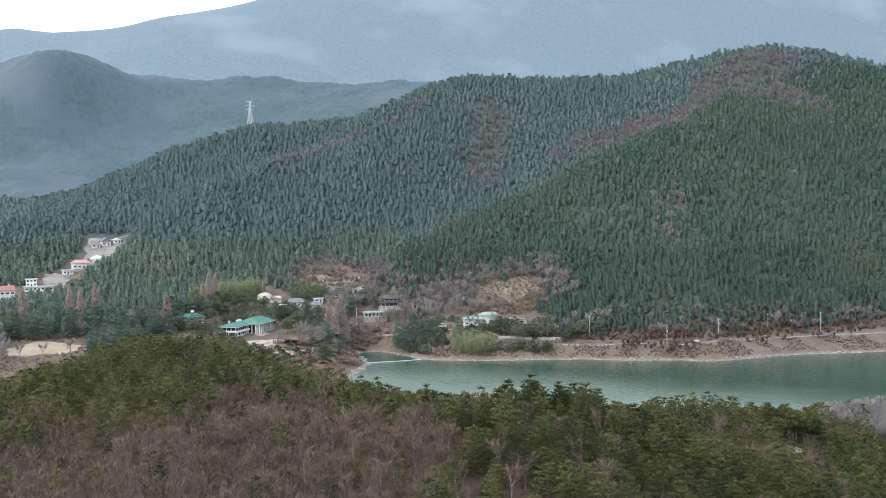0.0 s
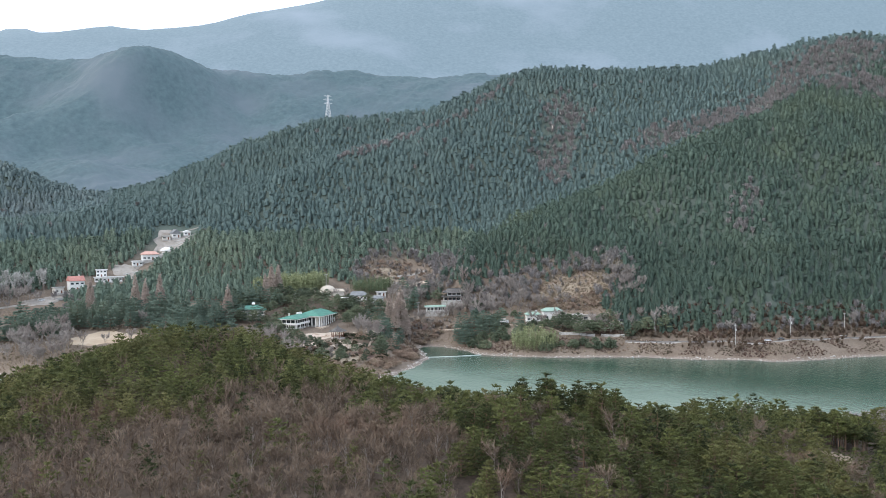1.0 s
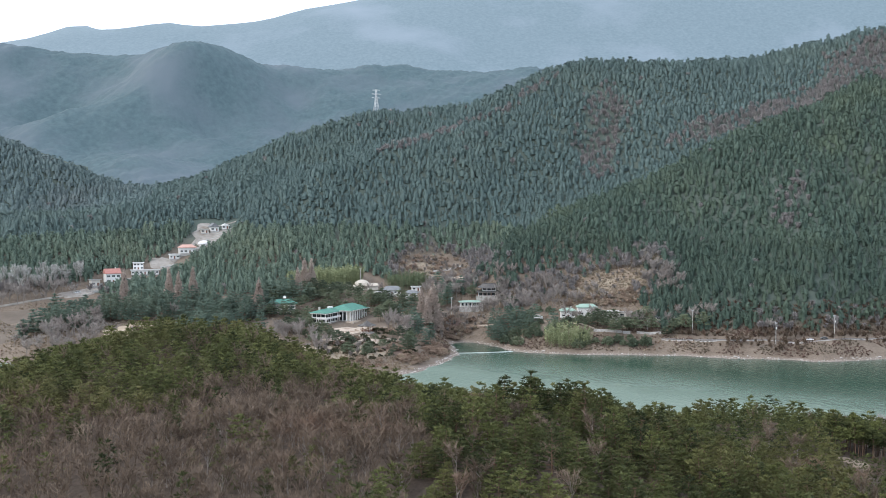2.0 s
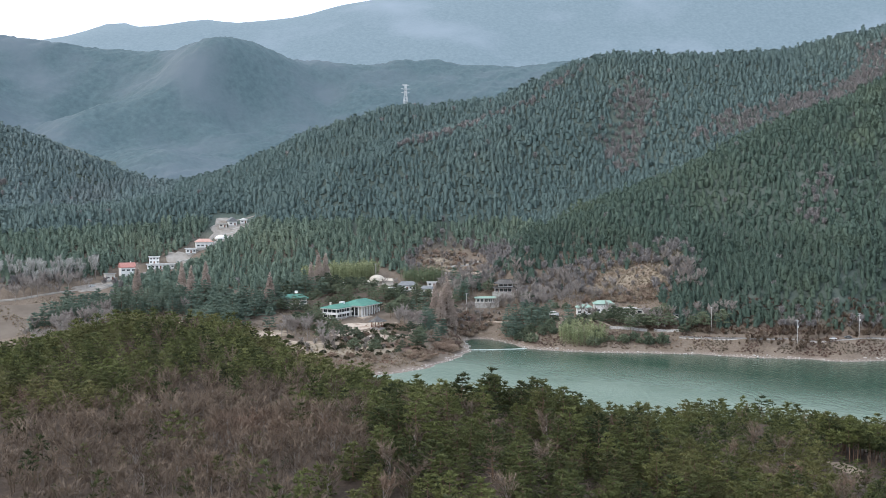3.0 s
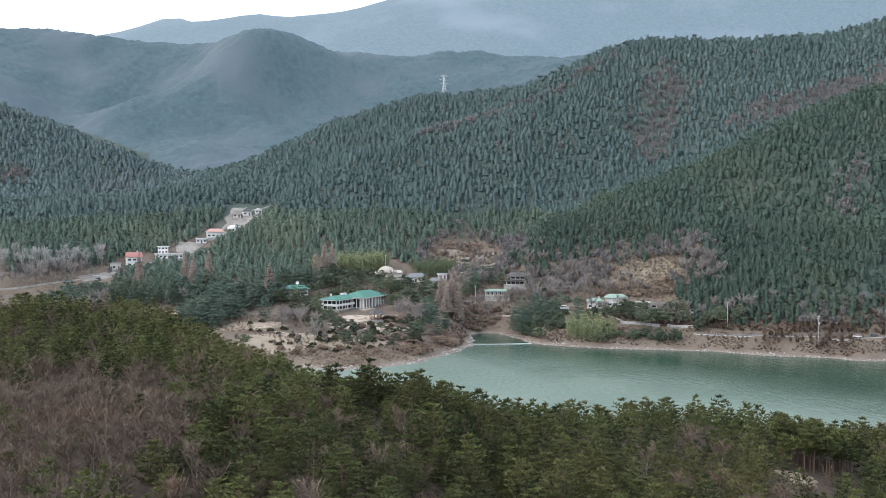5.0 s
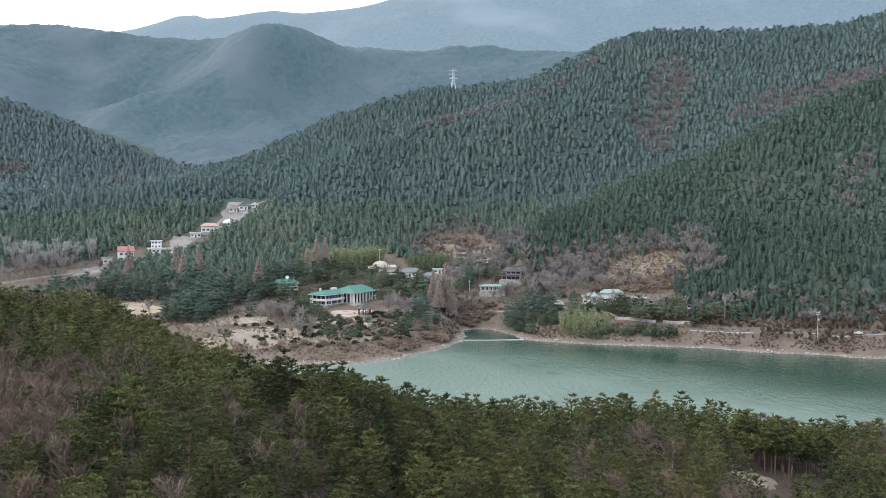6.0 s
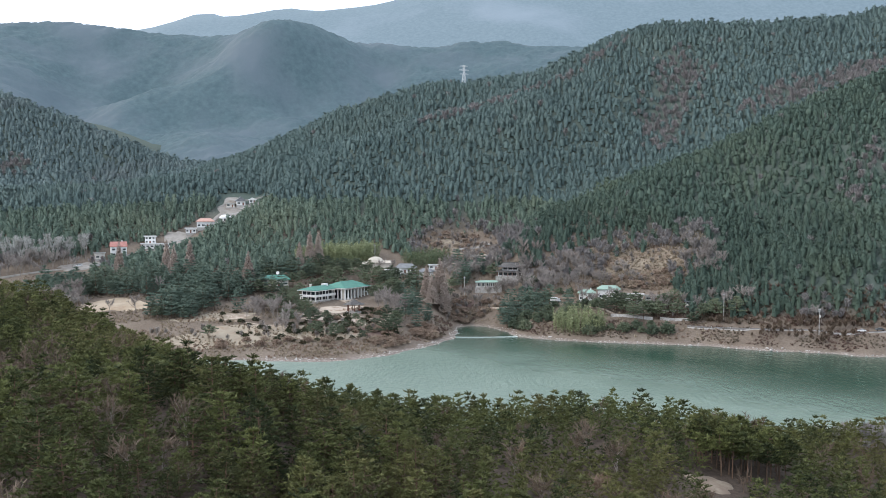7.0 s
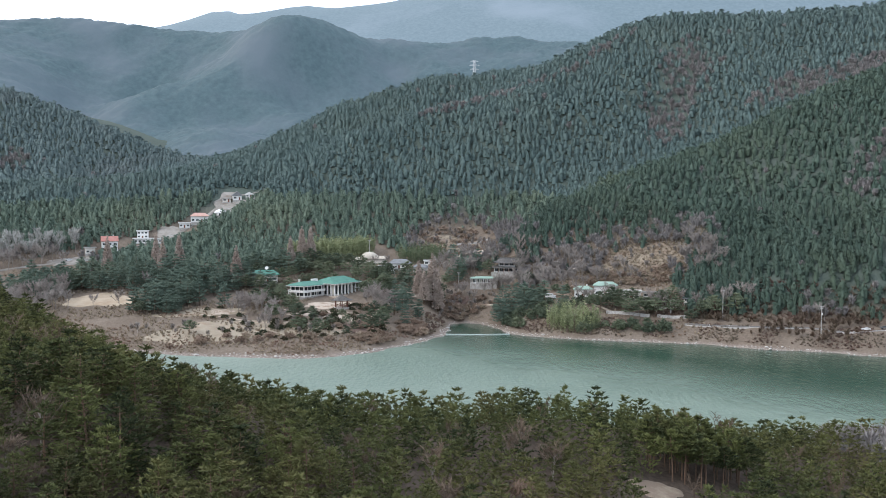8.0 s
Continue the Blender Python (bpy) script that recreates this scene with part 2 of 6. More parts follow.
FAR_SHORE = [
    [(-520, 585, 0), (-360, 585, 0), (-292, 580, 0), (-262, 571, 0), (-250, 556, 0), (-238, 530, 0), (-180, 498, 0), (-116, 479, 0), (-78, 471, 0), (-58, 472, 0), (-42, 482, 0), (-27, 502, 0),
     (-13, 522, 0), (0, 550, 0), (4, 600, 0), (12, 608, 0), (22, 604, 0), (34, 575, 0), (40, 555, 0), (52, 545, 0), (84, 531, 0), (132, 519, 0), (154, 500, 0), (184, 491, 0), (206, 478, 0), (261, 484, 0), (327, 474, 0), (520, 470, 0)],
]
GARDEN_GROUND = [
    # the strip of garden, terrace and road above the far shore
    [(-180, 508, 3.5), (-116, 490, 3.5), (-62, 487, 4), (-42, 503, 4.5), (-26, 535, 5), (-14, 562, 6.0), (-8, 577, 6.5)],
    [(44, 572, 7), (58, 556, 6.5), (90, 543, 6)],
    [(-124, 541, 11), (-90, 540, 10.5), (-50, 545, 12), (-30, 560, 13.5)],
    [(-240, 580, 13), (-175, 572, 14), (-124, 562, 13.5), (-88, 574, 15), (-48, 584, 15.3), (-14, 600, 14), (-6, 620, 15), (20, 628, 17), (44, 608, 15), (62, 578, 14), (84, 565, 18), (113, 552, 12)],
    [(-86, 585, 16.8), (-66, 591, 17), (-52, 595, 17.2), (-43, 605, 17.4)],
    [(-86, 602, 17.4), (-66, 613, 17.8)],
]
ROAD_BENCH = [
    [(120, 535, 6.5), (154, 516, 8.0), (184, 506, 9), (206, 494, 9.3), (261, 499, 9.6), (327, 490, 10), (520, 486, 10)],
    [(120, 543, 9), (154, 526, 9.5), (190, 515, 9.8), (261, 507, 10), (327, 498, 10.4), (520, 494, 10.4)],
    [(-283, 646, 24), (-240, 630, 22), (-160, 622, 23), (-103, 605, 24), (-46, 655, 30), (-34, 646, 27), (0, 644, 23), (36, 640, 22), (86, 590, 20), (125, 590, 23)],
    [(-90, 672, 34), (-50, 682, 36), (24, 689, 39), (14, 722, 49)],
]
SIDE_VALLEY = [
    # lane of the hamlet, the wooded knoll west of it, and the long spur behind that knoll
    [(-430, 640, 20), (-330, 650, 27), (-262, 660, 31), (-222, 688, 38), (-200, 709, 43), (-174, 736, 55), (-163, 763, 65), (-155, 782, 74), (-138, 822, 88), (-150, 880, 104)],
    [(-420, 690, 42), (-303, 712, 55), (-249, 730, 64), (-222, 742, 66), (-200, 762, 70), (-182, 788, 80)],
    [(-420, 770, 70), (-300, 775, 78), (-240, 765, 76), (-210, 790, 84), (-186, 850, 95)],
    [(-600, 840, 84), (-420, 850, 82), (-344, 872, 85), (-290, 885, 82), (-240, 900, 90)],
    [(-600, 950, 190), (-480, 990, 186), (-417, 1000, 171), (-378, 990, 158), (-339, 980, 143), (-302, 970, 128), (-268, 960, 109), (-240, 950, 97)],
    [(-470, 935, 140), (-389, 935, 128), (-350, 925, 112), (-319, 920, 101), (-287, 916, 90)],
]
HILL_CREST = [
    # skyline of the wooded hill, and the ground behind it
    [(-144, 880, 104), (-119, 930, 132), (-94, 955, 152), (-68, 960, 162), (-4, 960, 180), (48, 950, 182), (82, 925, 182), (115, 905, 197), (156, 905, 216), (206, 900, 225), (262, 885, 223), (328, 862, 222), (379, 840, 233), (418, 815, 242), (469, 780, 247), (518, 760, 237), (640, 735, 215), (780, 720, 190)],
    [(-300, 1051, 105), (-200, 1090, 112), (0, 1130, 130), (200, 1200, 120), (500, 1100, 120)],
]
HILL_SPURS = [
    # western spur
    [(101, 859, 165), (37, 824, 141), (-28, 813, 128), (-72, 800, 113), (-112, 786, 88), (-140, 775, 74)],
    # hollow behind it
    [(20, 900, 152), (-50, 885, 130), (-103, 852, 108), (-147, 858, 102)],
    # middle face
    [(52, 789, 122), (36, 770, 103), (34, 747, 82), (46, 722, 60)],
    [(8, 798, 119), (5, 764, 96), (3, 734, 72)],
    [(-45, 782, 100), (-28, 751, 81), (-28, 729, 65), (-30, 700, 46)],
    [(-97, 768, 80), (-94, 734, 62), (-92, 704, 45), (-100, 680, 36)],
    [(-121, 757, 72), (-125, 717, 54), (-140, 690, 42)],
    # long eastern spur that comes down to the terraces
    [(420, 745, 205), (340, 705, 168), (290, 680, 146), (252, 690, 134), (209, 697, 116), (168, 691, 96), (126, 682, 79), (94, 677, 66), (62, 664, 51), (50, 648, 42)],
]
HILL_GULLIES = [
    # between the middle face and the eastern spur
    [(340, 762, 172), (281, 752, 155), (232, 752, 128), (190, 762, 110), (165, 768, 103), (134, 753, 92), (107, 740, 82), (71, 728, 67), (46, 712, 55)],
    [(253, 780, 160), (216, 790, 145), (169, 817, 136), (138, 783, 114)],
    [(216, 855, 194), (194, 835, 168), (154, 848, 174), (113, 808, 134), (79, 791, 114)],
    # steep face above the road
    [(130, 622, 47), (140, 658, 73), (161, 655, 74)],
    [(154, 613, 55), (169, 595, 45), (176, 541, 33), (172, 530, 18)],
    [(190, 661, 86), (181, 632, 66), (197, 597, 53), (199, 536, 36), (200, 524, 20)],
    [(218, 641, 92), (210, 628, 73), (216, 578, 54), (219, 526, 38), (222, 512, 18)],
    [(273, 642, 118), (250, 600, 80), (232, 550, 58), (262, 528, 36), (290, 512, 18)],
    [(420, 660, 150), (400, 610, 110), (380, 560, 76), (390, 520, 34), (390, 505, 14)],
    [(560, 660, 150), (550, 590, 100), (540, 530, 50), (540, 505, 14)],
]
LINES = NEAR_RIDGE + LAKE + FAR_SHORE + GARDEN_GROUND + ROAD_BENCH + SIDE_VALLEY + HILL_CREST + HILL_SPURS + HILL_GULLIES


def dense(line, step=13.0):
    out = []
    for a, b in zip(line[:-1], line[1:]):
        a, b = np.array(a, float), np.array(b, float)
        n = max(1, int(np.linalg.norm((b - a)[:2]) / step))
        out += [a + (b - a) * k / n for k in range(n)]
    return out + [np.array(line[-1], float)]


KNOTS = np.array([p for line in LINES for p in dense(line)])
_, keep = np.unique(np.round(KNOTS[:, :2] / 4), axis=0, return_index=True)
KNOTS = KNOTS[keep]
_d = np.linalg.norm(KNOTS[:, None, :2] - KNOTS[None, :, :2], axis=2)
_n = len(KNOTS)
_A = np.zeros((_n + 3, _n + 3))
_A[:_n, :_n] = -_d - 0.4 * np.eye(_n) * -1.0
_A[:_n, _n] = _A[_n, :_n] = 1
_A[:_n, _n + 1:] = KNOTS[:, :2] / 500
_A[_n + 1:, :_n] = KNOTS[:, :2].T / 500
COEF = np.linalg.solve(_A, np.r_[KNOTS[:, 2], 0, 0, 0])


def wave(x, y, s, k):
    return np.sin(x / s + 1.7 * k + 1.3 * np.sin(y / s * 0.7 + k)) * np.sin(y / s * 1.1 + 0.9 * k + 1.1 * np.sin(x / s * 0.8 + 2 * k))


def height(x, y):
    """Height of the ground, for arrays of x and y."""
    x, y = np.asarray(x, float), np.asarray(y, float)
    flat = np.stack([x.ravel(), y.ravel()], 1)
    z = np.empty(len(flat))
    for i in range(0, len(flat), 20000):
        q = flat[i:i + 20000]
        d = np.sqrt(((q[:, None] - KNOTS[None, :, :2]) ** 2).sum(2))
        z[i:i + 20000] = -d @ COEF[:_n] + COEF[_n] + q / 500 @ COEF[_n + 1:]
    z = z.reshape(x.shape)
    rough = np.clip((z - 24) / 60, 0, 1)
    mid = np.clip((z - 30) / 40, 0, 1) * np.clip((190 - z) / 70, 0, 1) * np.clip((890 - y) / 60, 0, 1)
    return z + mid * 2.0 * wave(x, y, 52, 5) + rough * (1.6 * wave(x, y, 42, 3) + 2.2 * wave(x, y, 21, 1) + 1.0 * wave(x, y, 9, 2)) + 0.25 * wave(x, y, 5, 3)


def ground_z(x, y):
    return float(height(np.array([x]), np.array([y]))[0])

# ---------------------------------------------------------------- mesh helpers
def mesh_np(name, verts, faces, material, tint=None, smooth=False):
    """A mesh from arrays: verts (n, 3), faces (m, 3) or (m, 4)."""
    me = bpy.data.meshes.new(name)
    verts, faces = np.asarray(verts, np.float32), np.asarray(faces, np.int32)
    k = faces.shape[1]
    me.vertices.add(len(verts))
    me.vertices.foreach_set("co", verts.ravel())
    me.loops.add(faces.size)
    me.loops.foreach_set("vertex_index", faces.ravel())
    me.polygons.add(len(faces))
    me.polygons.foreach_set("loop_start", np.arange(0, faces.size, k, dtype=np.int32))
    if tint is not None:
        at = me.attributes.new("tint", "FLOAT", "POINT")
        at.data.foreach_set("value", np.asarray(tint, np.float32))
    me.update(calc_edges=True)
    me.validate()
    if smooth:
        me.polygons.foreach_set("use_smooth", np.ones(len(faces), bool))
    me.materials.append(material)
    return me


def grid_faces(nx, ny):
    i = (np.arange(ny - 1)[:, None] * nx + np.arange(nx - 1)[None, :]).ravel()
    return np.stack([i, i + 1, i + nx + 1, i + nx], 1)


def sheet(name, xs, ys, zf, material, smooth=True):
    gx, gy = np.meshgrid(xs, ys)
    v = np.stack([gx, gy, zf(gx, gy)], -1).reshape(-1, 3)
    return new(name, mesh_np(name, v, grid_faces(len(xs), len(ys)), material, smooth=smooth))


# ---------------------------------------------------------------- ground, water, distance
GX = np.r_[-4200, -2500, -1500, -1000, -750, -620, np.arange(-540, 640, 5.0), np.arange(640, 800, 20.0), 900, 1200, 1800, 2800, 4200]
GY = np.r_[-4200, -2500, -1200, -600, -300, np.arange(-180, 90, 15.0), np.arange(90, 804, 4.5), np.arange(804, 1050, 8.0), np.arange(1060, 1200, 30.0), 1400, 1800, 2600, 4200]


def ground_height(x, y):
    return height(np.clip(x, -540, 800), np.clip(y, -180, 1200))


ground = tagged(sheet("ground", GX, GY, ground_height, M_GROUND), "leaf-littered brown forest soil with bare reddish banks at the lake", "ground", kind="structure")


def flat(x, y):
    return np.zeros_like(x) + WATER


water = tagged(sheet("water", np.linspace(-600, 760, 35), np.linspace(270, 640, 20), flat, M_WATER), "calm green lake water with fine wind ripples", "water", kind="structure")


def rbf(lines, step):
    k = np.array([p for line in lines for p in dense(line, step)])
    k = k[np.unique(np.round(k[:, :2] / 6), axis=0, return_index=True)[1]]
    n = len(k)
    a = np.zeros((n + 1, n + 1))
    a[:n, :n] = -np.linalg.norm(k[:, None, :2] - k[None, :, :2], axis=2)
    a[:n, n] = a[n, :n] = 1
    c = np.linalg.solve(a, np.r_[k[:, 2], 0])

    def f(x, y):
        q = np.stack([x.ravel(), y.ravel()], 1)
        d = np.sqrt(((q[:, None] - k[None, :, :2]) ** 2).sum(2))
        return (-d @ c[:n] + c[n]).reshape(x.shape)
    return f


SECOND_CREST = [
    [(-1500, 1500, 300), (-900, 1500, 300), (-620, 1500, 331), (-543, 1500, 337), (-496, 1500, 328), (-384, 1500, 314), (-332, 1480, 298), (-299, 1450, 289), (-278, 1420, 297), (-248, 1400, 307), (-217, 1391, 311), (-188, 1400, 308),
     (-144, 1430, 299), (-115, 1460, 297), (-54, 1500, 298), (0, 1520, 302), (49, 1530, 314), (110, 1540, 316), (188, 1560, 308), (300, 1560, 318), (600, 1560, 290), (1400, 1560, 260)],
]
SECOND_SPURS = [
    # spurs that come down from the crest, and the hollows between them
    [(-480, 1450, 272), (-466, 1380, 218), (-452, 1300, 170), (-432, 1200, 130)],
    [(-370, 1440, 250), (-372, 1400, 208), (-392, 1370, 190)],
    [(-230, 1290, 178), (-270, 1270, 160), (-330, 1270, 160)],
    [(-180, 1370, 232), (-188, 1340, 192), (-150, 1300, 168)],
    [(-60, 1450, 240), (-80, 1380, 192), (-60, 1330, 170)],
    [(60, 1480, 270), (65, 1400, 220), (90, 1320, 180)],
    [(-543, 1490, 320), (-520, 1400, 268), (-500, 1320, 232), (-480, 1240, 196), (-455, 1150, 160)],
    [(-430, 1480, 285), (-420, 1400, 236), (-411, 1330, 206), (-400, 1250, 168), (-380, 1130, 118), (-340, 1080, 102)],
    [(-300, 1430, 272), (-320, 1370, 236), (-360, 1330, 224), (-390, 1290, 204)],
    [(-217, 1385, 300), (-262, 1350, 250), (-297, 1330, 229), (-229, 1320, 216), (-168, 1290, 184), (-123, 1260, 163), (-80, 1230, 150)],
    [(-120, 1440, 270), (-150, 1380, 222), (-120, 1330, 196), (-70, 1300, 178), (-20, 1250, 160)],
    [(0, 1500, 288), (-20, 1420, 246), (10, 1340, 214), (40, 1280, 180)],
    [(110, 1530, 306), (120, 1450, 270), (150, 1370, 230), (160, 1280, 190)],
]
SECOND_KNOLLS = [
    [(-380, 1180, 128), (-332, 1130, 112), (-294, 1150, 142), (-249, 1160, 156), (-205, 1150, 147), (-177, 1130, 133), (-152, 1110, 121)],
    [(-360, 1230, 160), (-290, 1240, 158), (-220, 1235, 150), (-150, 1200, 140)],
    [(-520, 1160, 190), (-470, 1080, 176), (-440, 1010, 160)],
    [(-360, 1050, 96), (-300, 1065, 98), (-252, 1050, 98), (-180, 1050, 100), (-90, 1080, 110)],
    [(-1200, 1100, 150), (-700, 1150, 200), (-600, 1060, 180)],
    [(-1500, 2000, 100), (-500, 1900, 120), (200, 1900, 150), (1400, 1900, 150)],
    [(-1500, 960, 60), (-560, 960, 66), (-200, 965, 60), (0, 1000, 90), (400, 1040, 80), (1400, 1040, 60)],
]
SECOND = rbf(SECOND_CREST + SECOND_SPURS + SECOND_KNOLLS, 45.0)


def second_height(x, y):
    grain = np.random.default_rng(31).uniform(-1, 1, x.shape)
    land = SECOND(x, y)
    for _ in range(8):                     # worn, rounded crests
        land[1:-1, 1:-1] = (4 * land[1:-1, 1:-1] + 2 * (land[:-2, 1:-1] + land[2:, 1:-1] + land[1:-1, :-2] + land[1:-1, 2:]) + land[:-2, :-2] + land[2:, 2:] + land[:-2, 2:] + land[2:, :-2]) / 16
    return land + 3 * wave(x, y, 62, 2) + 3 * wave(x, y, 38, 4) + 1.5 * wave(x, y, 19, 5) + 1.3 * wave(x, y, 6.5, 3) + 1.3 * grain - 4


backdrop_hills = tagged(sheet("backdrop_hills", np.r_[np.arange(-1300, -700, 40.0), np.arange(-700, 320, 4.8), np.arange(320, 1300, 40.0)], np.r_[np.arange(990, 1560, 4.8), np.arange(1560, 1900, 40.0)], second_height, M_HILL2), "blue-green wooded hills behind the valley, haze put into their glow", "hills", kind="structure")

THIRD = rbf([
    [(-3500, 2700, 300), (-1400, 2600, 520), (-1100, 2550, 500), (-850, 2550, 470), (-650, 2560, 478), (-539, 2583, 540), (-440, 2550, 500), (-328, 2511, 528), (-240, 2500, 518), (-170, 2500, 522), (-88, 2500, 540), (0, 2500, 572), (100, 2540, 600), (400, 2620, 690), (900, 2750, 860), (2000, 2800, 950), (3500, 2800, 800)],
    [(-3500, 1700, 100), (-800, 1800, 150), (0, 1800, 200), (1000, 1800, 250), (3500, 1800, 250)],
    [(-1400, 2850, 330), (-600, 2850, 360), (-200, 2820, 380), (100, 2860, 450)],
    [(150, 2050, 380), (240, 2050, 400), (330, 2060, 385), (480, 2100, 420)],
    [(-3500, 4200, 300), (0, 4200, 400), (3500, 4200, 400)],
], 150.0)


def third_height(x, y):
    return THIRD(x, y) + 5 * wave(x, y, 130, 6) + 3 * wave(x, y, 50, 7)


backdrop_mountains = tagged(sheet("backdrop_mountains", np.arange(-3400, 3400, 40.0), np.arange(1780, 4200, 40.0), third_height, M_HILL3), "distant mountain ridges, mist put in as a pale glow", "mountains", kind="structure")

# ---------------------------------------------------------------- trees
def rod(a, b, r0, r1, sides=4):
    """Vertices and triangles of a tapered rod from a to b, its far end pointed where r1 is 0."""
    a, b = np.array(a, float), np.array(b, float)
    d = b - a
    d = d / (np.linalg.norm(d) + 1e-9)
    u = np.cross(d, (0.3, 0.2, 0.93) if abs(d[2]) < 0.9 else (1, 0, 0))
    u /= np.linalg.norm(u)
    w = np.cross(d, u)
    ang = np.arange(sides) * 2 * np.pi / sides
    ring = np.cos(ang)[:, None] * u + np.sin(ang)[:, None] * w
    i = np.arange(sides)
    j = (i + 1) % sides
    if r1 <= 0:
        return np.r_[a + ring * r0, b[None]], np.stack([i, j, np.full(sides, sides)], 1)
    return np.r_[a + ring * r0, b + ring * r1], np.r_[np.stack([i, j, j + sides], 1), np.stack([i, j + sides, i + sides], 1)]


class Soup:
    """Gathers loose pieces into one pair of arrays."""

    def __init__(self):
        self.v, self.f, self.n = [], [], 0

    def add(self, v, f):
        self.v.append(np.asarray(v, float))
        self.f.append(np.asarray(f, int) + self.n)
        self.n += len(v)

    def arrays(self):
        return np.concatenate(self.v), np.concatenate(self.f)


def tufts(rng, centres, size, blades, up=0.5, width=0.34, flat=0.7, simple=True, out_dir=None, pull=0.9):
    """Sprays of pointed blades round each centre: one island a spray."""
    out = Soup()
    for i, c in enumerate(centres):
        d = rng.normal(size=(blades, 3)) * (1, 1, flat)
        if out_dir is not None:
            d += out_dir[i] * pull
        d[:, 2] = np.abs(d[:, 2]) * 0.8 + up * rng.uniform(0.2, 1.0, blades)
        d /= np.linalg.norm(d, axis=1)[:, None]
        ln = size * rng.uniform(0.6, 1.2, blades)
        s = np.cross(d, rng.normal(size=(blades, 3)))
        s /= np.linalg.norm(s, axis=1)[:, None]
        tip = c + d * ln[:, None]
        k = np.arange(blades)
        if simple:
            w = s * ln[:, None] * width * 0.62
            back = c - d * ln[:, None] * 0.15
            out.add(np.concatenate([back + w, back - w, tip]), np.stack([k, k + blades, k + 2 * blades], 1))
            continue
        mid = c + d * ln[:, None] * 0.35
        w = (s * ln[:, None] * width)
        v = np.concatenate([c[None], mid + w, mid - w, tip])
        out.add(v, np.r_[np.stack([0 * k, 1 + k, 1 + blades + k], 1), np.stack([1 + k, 1 + 2 * blades + k, 1 + blades + k], 1)])
    return out.arrays()


def pine_shape(seed, tall=8.5, spread=2.7, whorls=9, sprays=7, size=0.55, blades=6, bottom=0.28, rise=0.28, width=0.36, pull=0.9):
    """A pine: trunk and limbs, and the needles in layered pads."""
    rng = np.random.default_rng(seed)
    wood, centres, ways = Soup(), [], []
    lean = rng.normal(size=2) * 0.25
    top = np.array([lean[0], lean[1], tall])
    knots = [np.array([0, 0, -1.0]), np.array([lean[0] * 0.2, lean[1] * 0.2, tall * 0.35]), np.array([lean[0] * 0.5 + rng.normal() * 0.12, lean[1] * 0.5, tall * 0.68]), top]
    rad = [0.16, 0.13, 0.08, 0.02]
    for a, b, r0, r1 in zip(knots[:-1], knots[1:], rad[:-1], rad[1:]):
        wood.add(*rod(a, b, r0, r1, 5))
    for k in range(whorls):
        t = bottom + (0.97 - bottom) * (k + rng.uniform(-0.2, 0.2)) / (whorls - 1)
        base = np.array([lean[0] * t, lean[1] * t, tall * t])
        shape = math.sin(math.pi * min(1, (0.12 + 0.88 * (1 - (t - bottom) / (1 - bottom)) ** 1.05)) * 0.62)
        reach = spread * shape * rng.uniform(0.75, 1.15)
        arms = 5 if t < 0.8 else 3
        spin = rng.uniform(0, 6.28)
        for j in range(arms):
            a = spin + j * 2 * math.pi / arms + rng.normal() * 0.35
            r = reach * rng.uniform(0.6, 1.15)
            end = base + np.array([math.cos(a) * r, math.sin(a) * r, r * rng.uniform(0.05, 0.35)])
            wood.add(*rod(base, end, 0.045, 0.0, 3))
            for q in range(sprays):
                f = 0.35 + 0.7 * (q + rng.uniform(0, 1)) / sprays
                side = rng.normal() * 0.26 * r * (0.4 + f)
                ways.append((math.cos(a), math.sin(a), 0.1))
                centres.append(base + (end - base) * f + np.array([-math.sin(a) * side, math.cos(a) * side, rng.normal() * 0.06 + 0.04]))
    for q in range(5):
        ways.append((0, 0, 1))
        centres.append(top + rng.normal(size=3) * (0.15, 0.15, 0.3) - (0, 0, 0.3))
    return wood.arrays(), tufts(rng, np.array(centres), size, blades, rise, width, 0.45, True, np.array(ways), pull)


